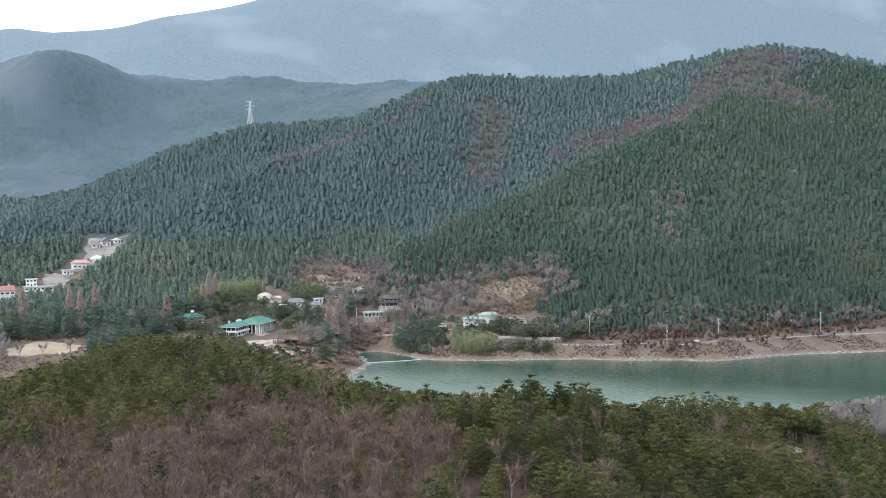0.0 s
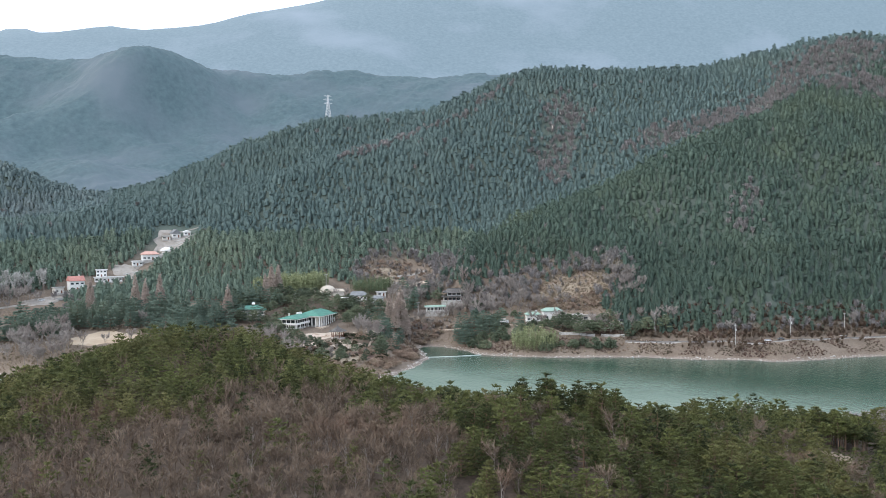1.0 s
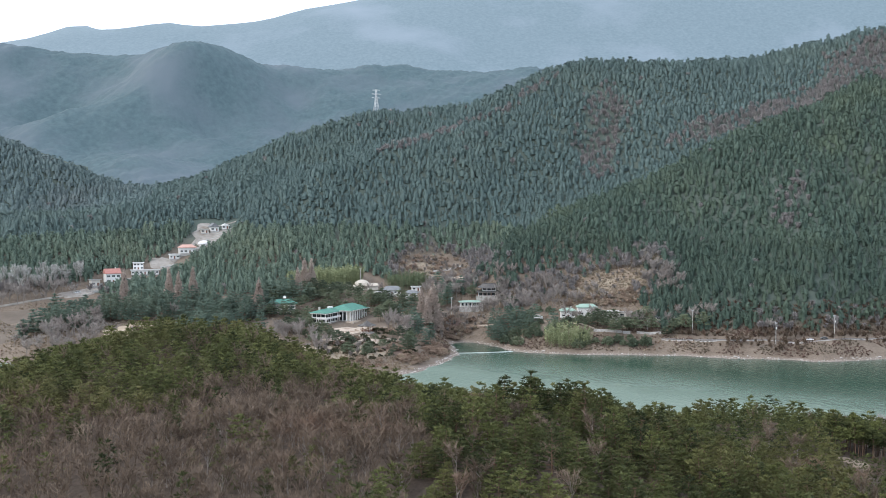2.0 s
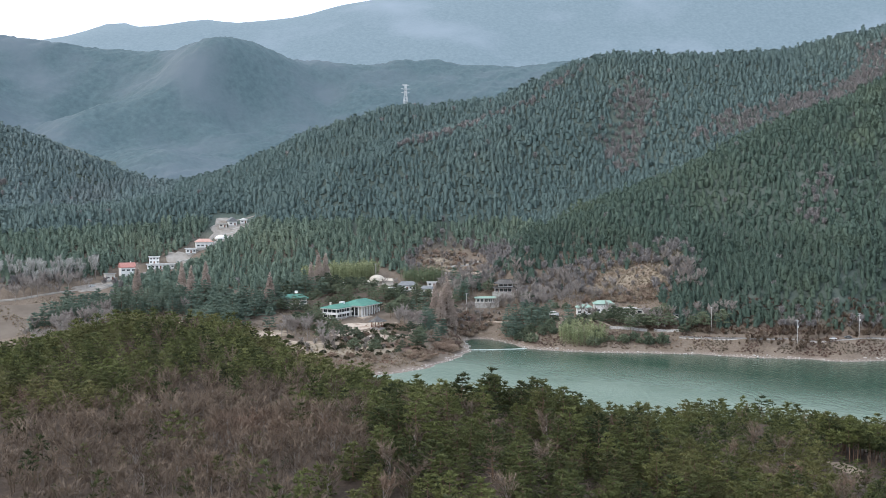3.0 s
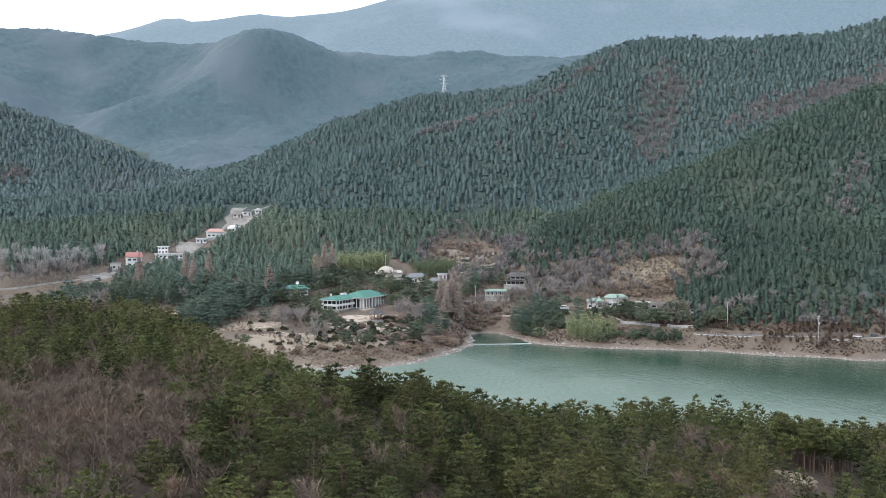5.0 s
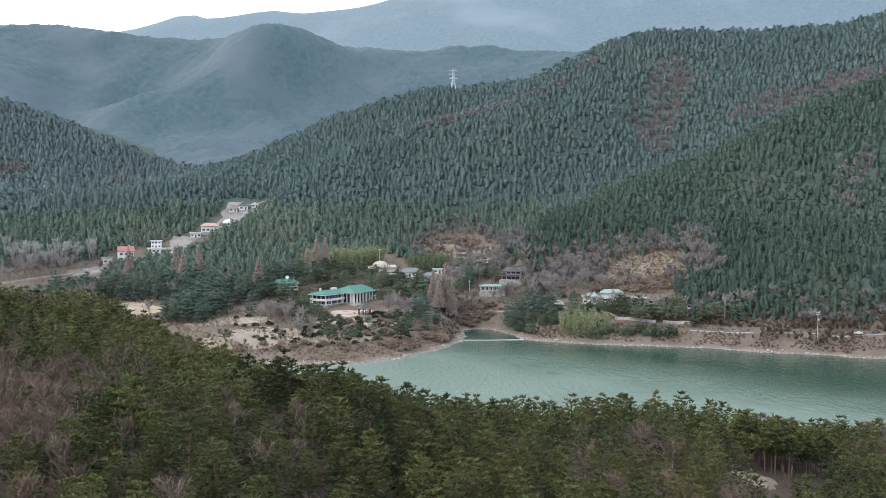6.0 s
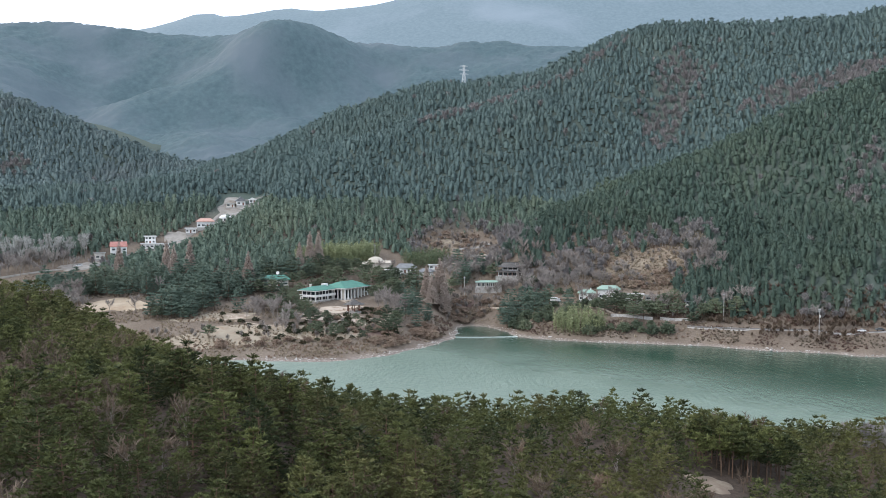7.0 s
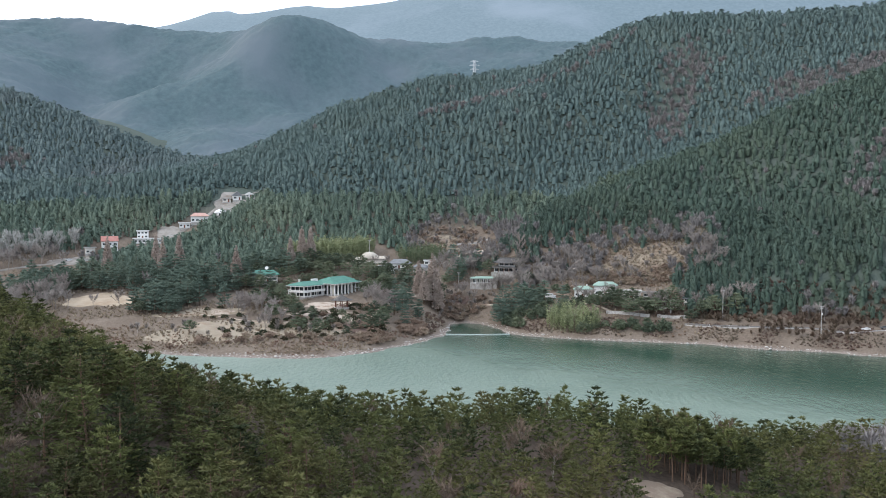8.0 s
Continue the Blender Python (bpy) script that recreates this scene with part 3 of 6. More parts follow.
def bare_shape(seed, tall=7.5, spread=2.6, limbs=7, twigs=14, thick=0.05):
    """A leafless broadleaf tree: trunk and limbs, and a haze of rising twigs."""
    rng = np.random.default_rng(seed)
    wood, fine = Soup(), Soup()
    top = np.array([rng.normal() * 0.3, rng.normal() * 0.3, tall * 0.72])
    wood.add(*rod((0, 0, -1), top * (0.5, 0.5, 0.45), 0.15, 0.10, 5))
    wood.add(*rod(top * (0.5, 0.5, 0.45), top, 0.10, 0.03, 4))
    for k in range(limbs):
        t = rng.uniform(0.25, 0.95)
        base = np.array([top[0] * t, top[1] * t, top[2] * t])
        a = rng.uniform(0, 6.28)
        r = spread * rng.uniform(0.45, 1.0) * (1.15 - 0.5 * t)
        end = base + np.array([math.cos(a) * r, math.sin(a) * r, (tall - base[2]) * rng.uniform(0.45, 0.95)])
        wood.add(*rod(base, end, 0.055, 0.012, 3))
        for q in range(twigs):
            f = rng.uniform(0.25, 1.0)
            p = base + (end - base) * f
            d = (end - base) / np.linalg.norm(end - base) + rng.normal(size=3) * (0.75, 0.75, 0.45) + (0, 0, 0.35)
            d /= np.linalg.norm(d)
            ln = rng.uniform(0.7, 1.6)
            s = np.cross(d, rng.normal(size=3))
            s *= thick / np.linalg.norm(s)
            tip = p + d * ln
            k2 = p + d * ln * 0.45
            e = k2 + (d + rng.normal(size=3) * 0.6) * ln * 0.45
            e2 = k2 + (d + rng.normal(size=3) * 0.6) * ln * 0.45
            fine.add([p - s, p + s, tip, k2 - s * 0.7, k2 + s * 0.7, e, e2], [(0, 1, 2), (3, 4, 5), (3, 4, 6)])
    return wood.arrays(), fine.arrays()


def far_pine_shape(seed, tall=8.8, spread=2.5, rings=3, sides=6, sprays=12, blades=2):
    """A pine of the far slopes: one lobed, ragged crown with boughs that stand out of it."""
    rng = np.random.default_rng(seed)
    out = Soup()
    lean = rng.normal(size=2) * 0.35
    lobe = rng.uniform(0.7, 1.18, sides)
    v = []
    for k in range(rings):
        t = k / rings
        r = 0.72 * spread * (0.80 + 0.42 * t - 1.12 * t ** 2.2) * rng.uniform(0.9, 1.1)
        a = np.arange(sides) * 2 * np.pi / sides + 0.45 * k + rng.normal(size=sides) * 0.15
        rr = r * np.roll(lobe, k) * rng.uniform(0.8, 1.2, sides)
        v.append(np.stack([lean[0] * t + np.cos(a) * rr, lean[1] * t + np.sin(a) * rr, tall * (0.16 + 0.80 * t) + rng.normal(size=sides) * 0.05 * tall], 1))
    v.append(np.array([[lean[0], lean[1], tall]]))
    i = np.arange(sides)
    j = (i + 1) % sides
    f = []
    for k in range(rings - 1):
        o = k * sides
        f += [np.stack([o + i, o + j, o + sides + j], 1), np.stack([o + i, o + sides + j, o + sides + i], 1)]
    o = (rings - 1) * sides
    f.append(np.stack([o + i, o + j, np.full(sides, o + sides)], 1))
    out.add(np.concatenate(v), np.concatenate(f))
    if sprays:
        t = rng.uniform(0.2, 0.95, sprays)
        a = np.arange(sprays) * 2.4
        r = spread * (0.80 + 0.42 * t - 1.12 * t ** 2.2) * rng.uniform(0.55, 1.0, sprays)
        c = np.stack([lean[0] * t + np.cos(a) * r, lean[1] * t + np.sin(a) * r, tall * (0.16 + 0.80 * t)], 1)
        w = np.stack([np.cos(a), np.sin(a), 0 * a + 0.35], 1)
        out.add(*tufts(rng, c, spread * 0.46, blades, 0.5, 0.46, 0.45, True, w, 0.9))
    return out.arrays()


def far_bare_shape(seed, tall=7.5, spread=2.4, twigs=34, thick=0.25):
    rng = np.random.default_rng(seed)
    out = Soup()
    out.add(*rod((0, 0, -0.5), (0, 0, tall * 0.7), 0.16, 0, 3))
    for k in range(twigs):
        t = rng.uniform(0.3, 0.75)
        a = rng.uniform(0, 6.28)
        p = np.array([0, 0, tall * t]) + np.array([math.cos(a), math.sin(a), 0]) * spread * 0.35 * rng.uniform(0, 1)
        d = np.array([math.cos(a) * 0.75, math.sin(a) * 0.75, rng.uniform(0.5, 1.4)])
        ln = rng.uniform(0.25, 0.45) * tall * (1.2 - t)
        s = np.cross(d, rng.normal(size=3))
        s *= thick / np.linalg.norm(s)
        e = p + d * ln
        g = p + d * ln * 0.5 + rng.normal(size=3) * 0.45 * (1, 1, 0.4)
        out.add([p - s, p + s, e, g + (0, 0, 0.6)], [(0, 1, 2), (1, 0, 3)])
    return out.arrays()


def scatter(rng, box, step, test, jitter=0.48):
    """Places on a jittered grid inside box (x0, y0, x1, y1) that pass the test."""
    mx, my, half = (box[0] + box[2]) / 2, (box[1] + box[3]) / 2, 0.5 * math.hypot(box[2] - box[0], box[3] - box[1])
    gu, gv = np.meshgrid(np.arange(-half, half, step), np.arange(-half, half, step))
    gx, gy = mx + gu * 0.79 - gv * 0.613, my + gu * 0.613 + gv * 0.79
    gx = gx + rng.uniform(-jitter, jitter, gx.shape) * step
    gy = gy + rng.uniform(-jitter, jitter, gy.shape) * step
    x, y = gx.ravel(), gy.ravel()
    k = (x > box[0]) & (x < box[2]) & (y > box[1]) & (y < box[3])
    x, y = x[k], y[k]
    k = test(x, y)
    return x[k], y[k]


def forest(name, shapes, x, y, z, rng, material, small=0.75, large=1.2, wide=0.12, smooth=False):
    """Many trees in one mesh: each a turned and scaled copy of one of the shapes."""
    vs, fs, ts, n = [], [], [], 0
    pick = rng.integers(0, len(shapes), len(x))
    for s, (v, f) in enumerate(shapes):
        k = np.nonzero(pick == s)[0]
        if not len(k):
            continue
        a, sc = rng.uniform(0, 6.28, len(k)), rng.uniform(small, large, len(k))
        sw = sc * rng.uniform(1 - wide, 1 + wide, len(k))
        c, si = np.cos(a) * sw, np.sin(a) * sw
        vx = v[None, :, 0] * c[:, None] - v[None, :, 1] * si[:, None] + x[k][:, None]
        vy = v[None, :, 0] * si[:, None] + v[None, :, 1] * c[:, None] + y[k][:, None]
        vz = v[None, :, 2] * sc[:, None] + z[k][:, None]
        vs.append(np.stack([vx, vy, vz], -1).reshape(-1, 3))
        fs.append((f[None] + (np.arange(len(k)) * len(v))[:, None, None]).reshape(-1, 3) + n)
        ts.append(np.repeat(rng.uniform(0, 1, len(k)), len(v)))
        n += len(k) * len(v)
    return new(name, mesh_np(name, np.concatenate(vs), np.concatenate(fs), material, np.concatenate(ts), smooth))


def tree_thing(name, wood, leaves, bark, material, label, category="tree", part_name="crown"):
    root = new(name)
    for nm, (v, f), m in (("trunk", wood, bark), (part_name, leaves, material)):
        ob = new(nm, mesh_np(nm, v, f, m))
        ob.parent = root
    return tagged(root, label, category)

# ---------------------------------------------------------------- woods
rng = np.random.default_rng(7)


def oval(x, y, cx, cy, rx, ry, turn=0.0):
    c, s = math.cos(radians(turn)), math.sin(radians(turn))
    u, v = (x - cx) * c + (y - cy) * s, -(x - cx) * s + (y - cy) * c
    return (u / rx) ** 2 + (v / ry) ** 2 < 1 + 0.35 * wave(x, y, 7, 8)


def near_clear(x, y):
    """The sandy clearing on the near ridge and the gap in the trees above it."""
    return oval(x, y, 38, 178, 7, 12, -12) | oval(x, y, 49, 196, 11, 8, 25)


def near_bare(x, y):
    edge = 14 * wave(x, y, 19, 9) + 6 * wave(x, y, 7, 4)
    west = (x < -97 + edge) & (y < 190 + 0.25 * (x + 145) + 0.6 * edge)
    return west | (x > 96 + 0.4 * edge)


def near_land(x, y):
    back = np.interp(x, [-195, -145, -110, -84, -66, -52, -12, 25, 77, 146, 188], [285, 290, 300, 286, 244, 232, 226, 246, 268, 292, 300])
    return ~near_clear(x, y) & (height(x, y) > 1.0) & (y < back) & (x < 19 + 0.87 * (y - 94))


NEAR_BOX = (-195, 94, 188, 305)
nx_, ny_ = scatter(rng, NEAR_BOX, 4.1, near_land)
luck = rng.uniform(0, 1, len(nx_))
isbare = near_bare(nx_, ny_)
bare_pick = np.where(isbare, luck < 0.84, luck < np.where(nx_ < -55, 0.17, 0.08))
nz_ = height(nx_, ny_) - 1.3


def order_near(k):
    d = np.hypot(nx_[k] + 45, ny_[k] - 118)
    return k[np.argsort(d)]


pines, bares = order_near(np.nonzero(~bare_pick)[0]), order_near(np.nonzero(bare_pick)[0])

pine_kinds = []
for s in range(6):
    w, lv = pine_shape(100 + s, 6.8 + 0.4 * s, 2.9 + 0.2 * (s % 3), 10, 7, 0.56, 5, 0.18, 0.45, 0.31, 0.8)
    pine_kinds.append(tree_thing("pine_tree", w, lv, M_BARK, M_PINE, "olive-green pine with layered crown on the wooded ridge"))
for i, k in enumerate(pines[:290]):
    sc = rng.choice([0.6, 0.75, 0.9, 1.0, 1.25]) * rng.uniform(0.85, 1.12)
    m = pose(nx_[k], ny_[k], nz_[k], 0, 0, rng.uniform(0, 360))
    ob = pine_kinds[i % 6] if i < 6 else copy_thing(pine_kinds[i % 6], m)
    ob.matrix_basis = m @ Matrix.Diagonal((sc, sc, sc * rng.uniform(0.85, 1.1), 1))
    tagged(ob, group="pines on the near ridge")
lod = []
for s in range(5):
    (wv, wf), (lv, lf) = pine_shape(200 + s, 6.8 + 0.4 * s, 3.0, 7, 3, 0.72, 4, 0.2, 0.5, 0.36, 0.8)
    lod.append((lv, lf))
k = pines[290:]
tagged(forest("pine_woods", lod, nx_[k], ny_[k], nz_[k], rng, M_PINE, 0.5, 1.12), "dense olive-green pine woods on the near ridge", "woods", kind="stuff")
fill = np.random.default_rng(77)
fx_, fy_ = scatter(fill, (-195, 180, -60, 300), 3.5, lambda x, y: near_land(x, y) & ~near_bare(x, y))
tagged(forest("young_pine_woods", lod, fx_, fy_, height(fx_, fy_) - 0.8, fill, M_PINE_CREST, 0.5, 0.9), "low young yellowish-green pines filling the crest of the ridge, brightened as if lit", "woods", kind="stuff")

edge_kinds = []
for s in range(3):
    w, lv = pine_shape(150 + s, 8.6 + 0.6 * s, 2.7, 6, 6, 0.8, 5, 0.58, 0.7, 0.34, 0.7)
    edge_kinds.append(tree_thing("pine_tree", w, lv, M_BARK, M_PINE, "pine with bare pale trunk beside the sandy clearing"))
gx_, gy_ = scatter(rng, (36, 184, 64, 212), 2.7, lambda x, y: oval(x, y, 49, 198, 12, 7, 25) & (y > 189))
for i, (px, py) in enumerate(zip(gx_, gy_)):
    m = pose(px, py, ground_z(px, py) - 0.4, 0, 0, rng.uniform(0, 360))
    ob = edge_kinds[i % 3] if i < 3 else copy_thing(edge_kinds[i % 3], m)
    ob.matrix_basis = m @ Matrix.Scale(rng.uniform(0.75, 1.1), 4)
    tagged(ob, group="pines beside the clearing")

bare_kinds = []
for s in range(6):
    w, tw = bare_shape(300 + s, 6.4 + 0.4 * s, 2.9, 10, 18, 0.06)
    bare_kinds.append(tree_thing("bare_tree", w, tw, M_BARK_GREY, M_TWIG, "leafless grey-brown oak with rising twigs on the ridge"))
for i, k in enumerate(bares[:290]):
    sc = rng.uniform(0.7, 1.15)
    m = pose(nx_[k], ny_[k], nz_[k], 0, 0, rng.uniform(0, 360))
    ob = bare_kinds[i % 6] if i < 6 else copy_thing(bare_kinds[i % 6], m)
    ob.matrix_basis = m @ Matrix.Diagonal((sc, sc, sc * rng.uniform(0.85, 1.1), 1))
    tagged(ob, group="leafless trees on the near ridge")
far_bares = [far_bare_shape(600 + s, 7.2, 3.0, 58, 0.17) for s in range(6)]
lod_b = []
for s in range(5):
    (wv, wf), (tv, tf) = bare_shape(400 + s, 6.6 + 0.35 * s, 2.9, 7, 8, 0.095)
    lod_b.append((np.r_[wv, tv], np.r_[wf, tf + len(wv)]))
k = bares[290:]
east = nx_[k] > 90
tagged(forest("eastern_bare_woods", far_bares, nx_[k][east], ny_[k][east], nz_[k][east], rng, M_TWIG_PINK, 0.8, 1.3), "leafless mauve-brown woods at the end of the ridge", "woods", kind="stuff")
k = k[~east]
tagged(forest("bare_woods", lod_b, nx_[k], ny_[k], nz_[k], rng, M_TWIG, 0.65, 1.15), "leafless grey-brown oak woods on the near ridge", "woods", kind="stuff")

thin_bares = []
for s in range(5):
    (wv, wf), (tv, tf) = bare_shape(450 + s, 5.6 + 0.4 * s, 2.6, 6, 6, 0.085)
    thin_bares.append((np.r_[wv, tv], np.r_[wf, tf + len(wv)]))
ux, uy = scatter(rng, (-195, 94, 60, 290), 3.9, lambda x, y: near_land(x, y) & near_bare(x, y))
tagged(forest("bare_thicket", thin_bares, ux, uy, height(ux, uy) - 0.5, rng, M_TWIG, 0.55, 1.05), "thicket of young leafless trees on the near ridge", "woods", kind="stuff")


# the hill beyond the lake
def village(x, y):
    """The strip of houses and lots that climbs the side valley."""
    c = np.interp(y, [655, 688, 709, 736, 763, 800], [-266, -219, -197, -173, -157, -149])
    return ((np.abs(x - c) < np.interp(y, [655, 690, 709, 740, 800], [14, 18, 18, 15, 19])) & (y > 650) & (y < 802)) | oval(x, y, -250, 655, 34, 12)


def open_ground(x, y):
    return (oval(x, y, 10, 694, 25, 27) | oval(x, y, 116, 611, 25, 9, -10) | village(x, y) | oval(x, y, -56, 668, 44, 20, 10) | oval(x, y, -14, 665, 24, 18)
            | ((y < 652) & (x > -150) & (x < 45)) | ((y < 632) & (x <= -150)) | ((x > 20) & (x < 130) & (y < 612)) | ((x > 130) & (y < 509 - 0.06 * (x - 150))) | ((x < -225) & (y < 662)))


def hill_land(x, y):
    back = np.interp(x, [-600, -417, -339, -268, -200, -144, -94, -4, 82, 115, 206, 328, 418, 518, 640], [975, 1010, 1000, 1010, 1010, 985, 985, 980, 945, 925, 918, 880, 832, 780, 755])
    return (height(x, y) > 12) & ~open_ground(x, y) & (x > -0.4245 * y - 16) & (x < 0.879 * (y + 81) - 148) & (y < back)


SPUR_WALK = [(160, 894), (115, 873), (66, 880), (40, 850), (12, 830), (-14, 818)]   # leafless strip along the western spur


def along_line(x, y, line):
    """Distance from a line of corners."""
    best = np.full(len(x), 1e9)
    for (ax, ay), (bx, by) in zip(line[:-1], line[1:]):
        t = np.clip(((x - ax) * (bx - ax) + (y - ay) * (by - ay)) / ((bx - ax) ** 2 + (by - ay) ** 2), 0, 1)
        best = np.minimum(best, np.hypot(x - ax - t * (bx - ax), y - ay - t * (by - ay)))
    return best


def hill_bare(x, y):
    """Leafless stands: in the hollows of the hill, round the cleared slopes and above the road."""
    return (oval(x, y, 172, 806, 17, 24, -25) | oval(x, y, 196, 838, 20, 24, -25) | oval(x, y, 262, 766, 36, 15, -20) | oval(x, y, 330, 757, 66, 21, 0) | oval(x, y, 425, 772, 52, 22, -20) | oval(x, y, 430, 722, 46, 15, -40)
            | oval(x, y, 250, 610, 7, 24, -40) | oval(x, y, 20, 690, 40, 34) | oval(x, y, 112, 612, 50, 24) | oval(x, y, 75, 622, 36, 20) | oval(x, y, -372, 905, 16, 12)
            | ((x > 130) & (y < 520 - 0.06 * (x - 150) + 8 * wave(x, y, 14, 3))) | oval(x, y, -262, 655, 45, 24))


def green_stand(x, y):
    """The younger, greener pines of the eastern spur and the knoll above the hamlet, coloured with less haze."""
    line = np.interp(x, [20, 46, 71, 107, 134, 165, 190, 232, 281, 340, 420], [640, 690, 716, 728, 742, 752, 748, 740, 738, 745, 745])
    return (x > 20) & (y < line)


hx, hy = scatter(rng, (-520, 505, 640, 1045), 3.75, hill_land)
hz = height(hx, hy) - 0.8
on_crest = along_line(hx, hy, SPUR_WALK) < 5.5 + 3.0 * wave(hx, hy, 14, 2)
hb = (on_crest & (rng.uniform(0, 1, len(hx)) < 0.6)) | (hill_bare(hx + rng.normal(size=len(hx)) * 5, hy + rng.normal(size=len(hx)) * 5) & (rng.uniform(0, 1, len(hx)) < 0.93)) ^ (rng.uniform(0, 1, len(hx)) < 0.004)
far_pines = [far_pine_shape(500 + s, 6.4 + 0.9 * (s % 4), 2.6 + 0.25 * (s % 3), 2, 5, 17, 3) for s in range(10)]
low_pines = [far_pine_shape(540 + s, 7.4 + 0.8 * (s % 4), 2.4 + 0.25 * (s % 3), 2, 5, 30, 3) for s in range(10)]
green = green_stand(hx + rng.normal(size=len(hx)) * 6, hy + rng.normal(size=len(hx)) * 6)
# the far end of the side valley takes the most hazed needle colour
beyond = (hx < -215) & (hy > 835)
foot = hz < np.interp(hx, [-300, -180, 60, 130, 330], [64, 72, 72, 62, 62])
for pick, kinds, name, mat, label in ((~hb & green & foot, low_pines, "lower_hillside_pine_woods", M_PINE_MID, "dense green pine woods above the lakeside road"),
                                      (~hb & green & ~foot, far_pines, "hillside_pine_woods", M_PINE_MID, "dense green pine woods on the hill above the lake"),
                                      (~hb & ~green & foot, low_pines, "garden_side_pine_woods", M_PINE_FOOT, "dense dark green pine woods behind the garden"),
                                      (~hb & ~green & ~foot & ~beyond, far_pines, "upper_hillside_pine_woods", M_PINE_FAR, "dense blue-green pine woods on the upper hill, haze in their colour"),
                                      (~hb & beyond, far_pines, "side_valley_pine_woods", M_PINE_PALE, "pine woods in the side valley, pale blue-green from haze in their colour")):
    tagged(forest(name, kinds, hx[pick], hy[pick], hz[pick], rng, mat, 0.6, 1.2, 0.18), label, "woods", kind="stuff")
tagged(forest("hillside_bare_woods", far_bares, hx[hb], hy[hb], hz[hb] + 0.5, rng, M_TWIG_PINK, 0.8, 1.25), "leafless reddish-brown woods in the gullies of the hill", "woods", kind="stuff")

# ---------------------------------------------------------------- surfaces of the built things
M_WHITE = surface("white_render", (0.70, 0.69, 0.66), (0.80, 0.79, 0.76), 0.5, 0.8, 6, 0.08, (0.45, 0.43, 0.40), 0.25, d_low=0.58, d_high=0.8)
M_CREAM = surface("cream_render", (0.58, 0.54, 0.48), (0.70, 0.66, 0.60), 0.5, 0.85, 6, 0.08, (0.38, 0.34, 0.30), 0.3, d_low=0.58, d_high=0.8)
M_TEAL = surface("teal_green_roof_tiles", (0.055, 0.19, 0.145), (0.095, 0.26, 0.20), 0.4, 0.55, 4, 0.2, (0.05, 0.14, 0.11), 0.3)
M_MINT = surface("pale_mint_roof_sheet", (0.20, 0.32, 0.255), (0.32, 0.44, 0.365), 0.4, 0.6, 4, 0.1, (0.30, 0.36, 0.31), 0.3)
M_TILE = surface("dark_clay_roof_tiles", (0.055, 0.052, 0.05), (0.13, 0.12, 0.115), 0.8, 0.7, 5, 0.3, (0.18, 0.17, 0.15), 0.4)
M_SLATE = surface("grey_roof_sheet", (0.13, 0.14, 0.145), (0.24, 0.245, 0.25), 0.4, 0.6, 4, 0.15)
M_RED = surface("red_roof_tiles", (0.36, 0.15, 0.125), (0.47, 0.23, 0.195), 0.6, 0.7, 4, 0.2)
M_PINKROOF = surface("faded_pink_roof_tiles", (0.48, 0.27, 0.22), (0.60, 0.38, 0.32), 0.6, 0.75, 4, 0.2)
M_THATCH = surface("straw_thatch", (0.46, 0.40, 0.33), (0.62, 0.56, 0.48), 0.8, 0.95, 8, 0.5)
M_TIMBER = surface("reddish_timber", (0.12, 0.05, 0.035), (0.22, 0.10, 0.07), 1.5, 0.7, 9, 0.2)
M_CONCRETE = surface("weathered_concrete", (0.34, 0.33, 0.31), (0.50, 0.48, 0.45), 0.5, 0.9, 5, 0.2, (0.22, 0.20, 0.18), 0.25)
M_STONE = surface("rough_granite", (0.30, 0.28, 0.26), (0.52, 0.49, 0.46), 0.9, 0.9, 5, 0.4, (0.18, 0.16, 0.13), 0.5)
M_PALE_ROCK = surface("pale_shore_rock", (0.30, 0.265, 0.24), (0.60, 0.56, 0.52), 0.9, 0.9, 5, 0.4, (0.22, 0.18, 0.15), 0.5)
M_ASPHALT = surface("worn_road_surface", (0.12, 0.112, 0.108), (0.20, 0.188, 0.178), 0.25, 0.9, 4, 0.1, (0.22, 0.19, 0.165), 0.2)
M_PAVING = surface("pale_paving", (0.42, 0.34, 0.275), (0.56, 0.475, 0.39), 0.4, 0.9, 5, 0.1, (0.30, 0.22, 0.17), 0.22, d_low=0.5, d_high=0.62)
M_SAND = surface("sandy_ground", (0.36, 0.28, 0.20), (0.50, 0.41, 0.31), 0.12, 0.95, 3, 0.15, (0.34, 0.24, 0.16), 0.1)
M_LAWN = surface("dry_winter_lawn", (0.25, 0.205, 0.152), (0.39, 0.33, 0.252), 0.12, 0.95, 3, 0.3, (0.26, 0.17, 0.11), 0.1)
M_REDSOIL = surface("reddish_leaf_litter", (0.12, 0.08, 0.066), (0.21, 0.145, 0.12), 0.2, 0.95, 3, 0.3, (0.12, 0.08, 0.06), 0.15)
M_TERRACE = surface("dry_terrace_grass", (0.20, 0.155, 0.115), (0.36, 0.30, 0.225), 0.25, 0.95, 2, 0.4, (0.22, 0.165, 0.125), 0.12, d_low=0.47, d_high=0.6)
M_LOT = surface("bare_building_lot", (0.24, 0.215, 0.19), (0.38, 0.35, 0.315), 0.2, 0.95, 3, 0.2, (0.20, 0.16, 0.125), 0.15)
M_MUD = surface("grey_mud_flat", (0.115, 0.092, 0.073), (0.18, 0.148, 0.120), 0.08, 0.9, 3, 0.2)
M_STEEL = surface("galvanised_steel", (0.62, 0.63, 0.64), (0.74, 0.75, 0.76), 1.0, 0.5, 9, 0.05, metal=0.3)
M_POLE = surface("concrete_pole", (0.48, 0.46, 0.44), (0.60, 0.58, 0.55), 1.0, 0.85, 9, 0.1)
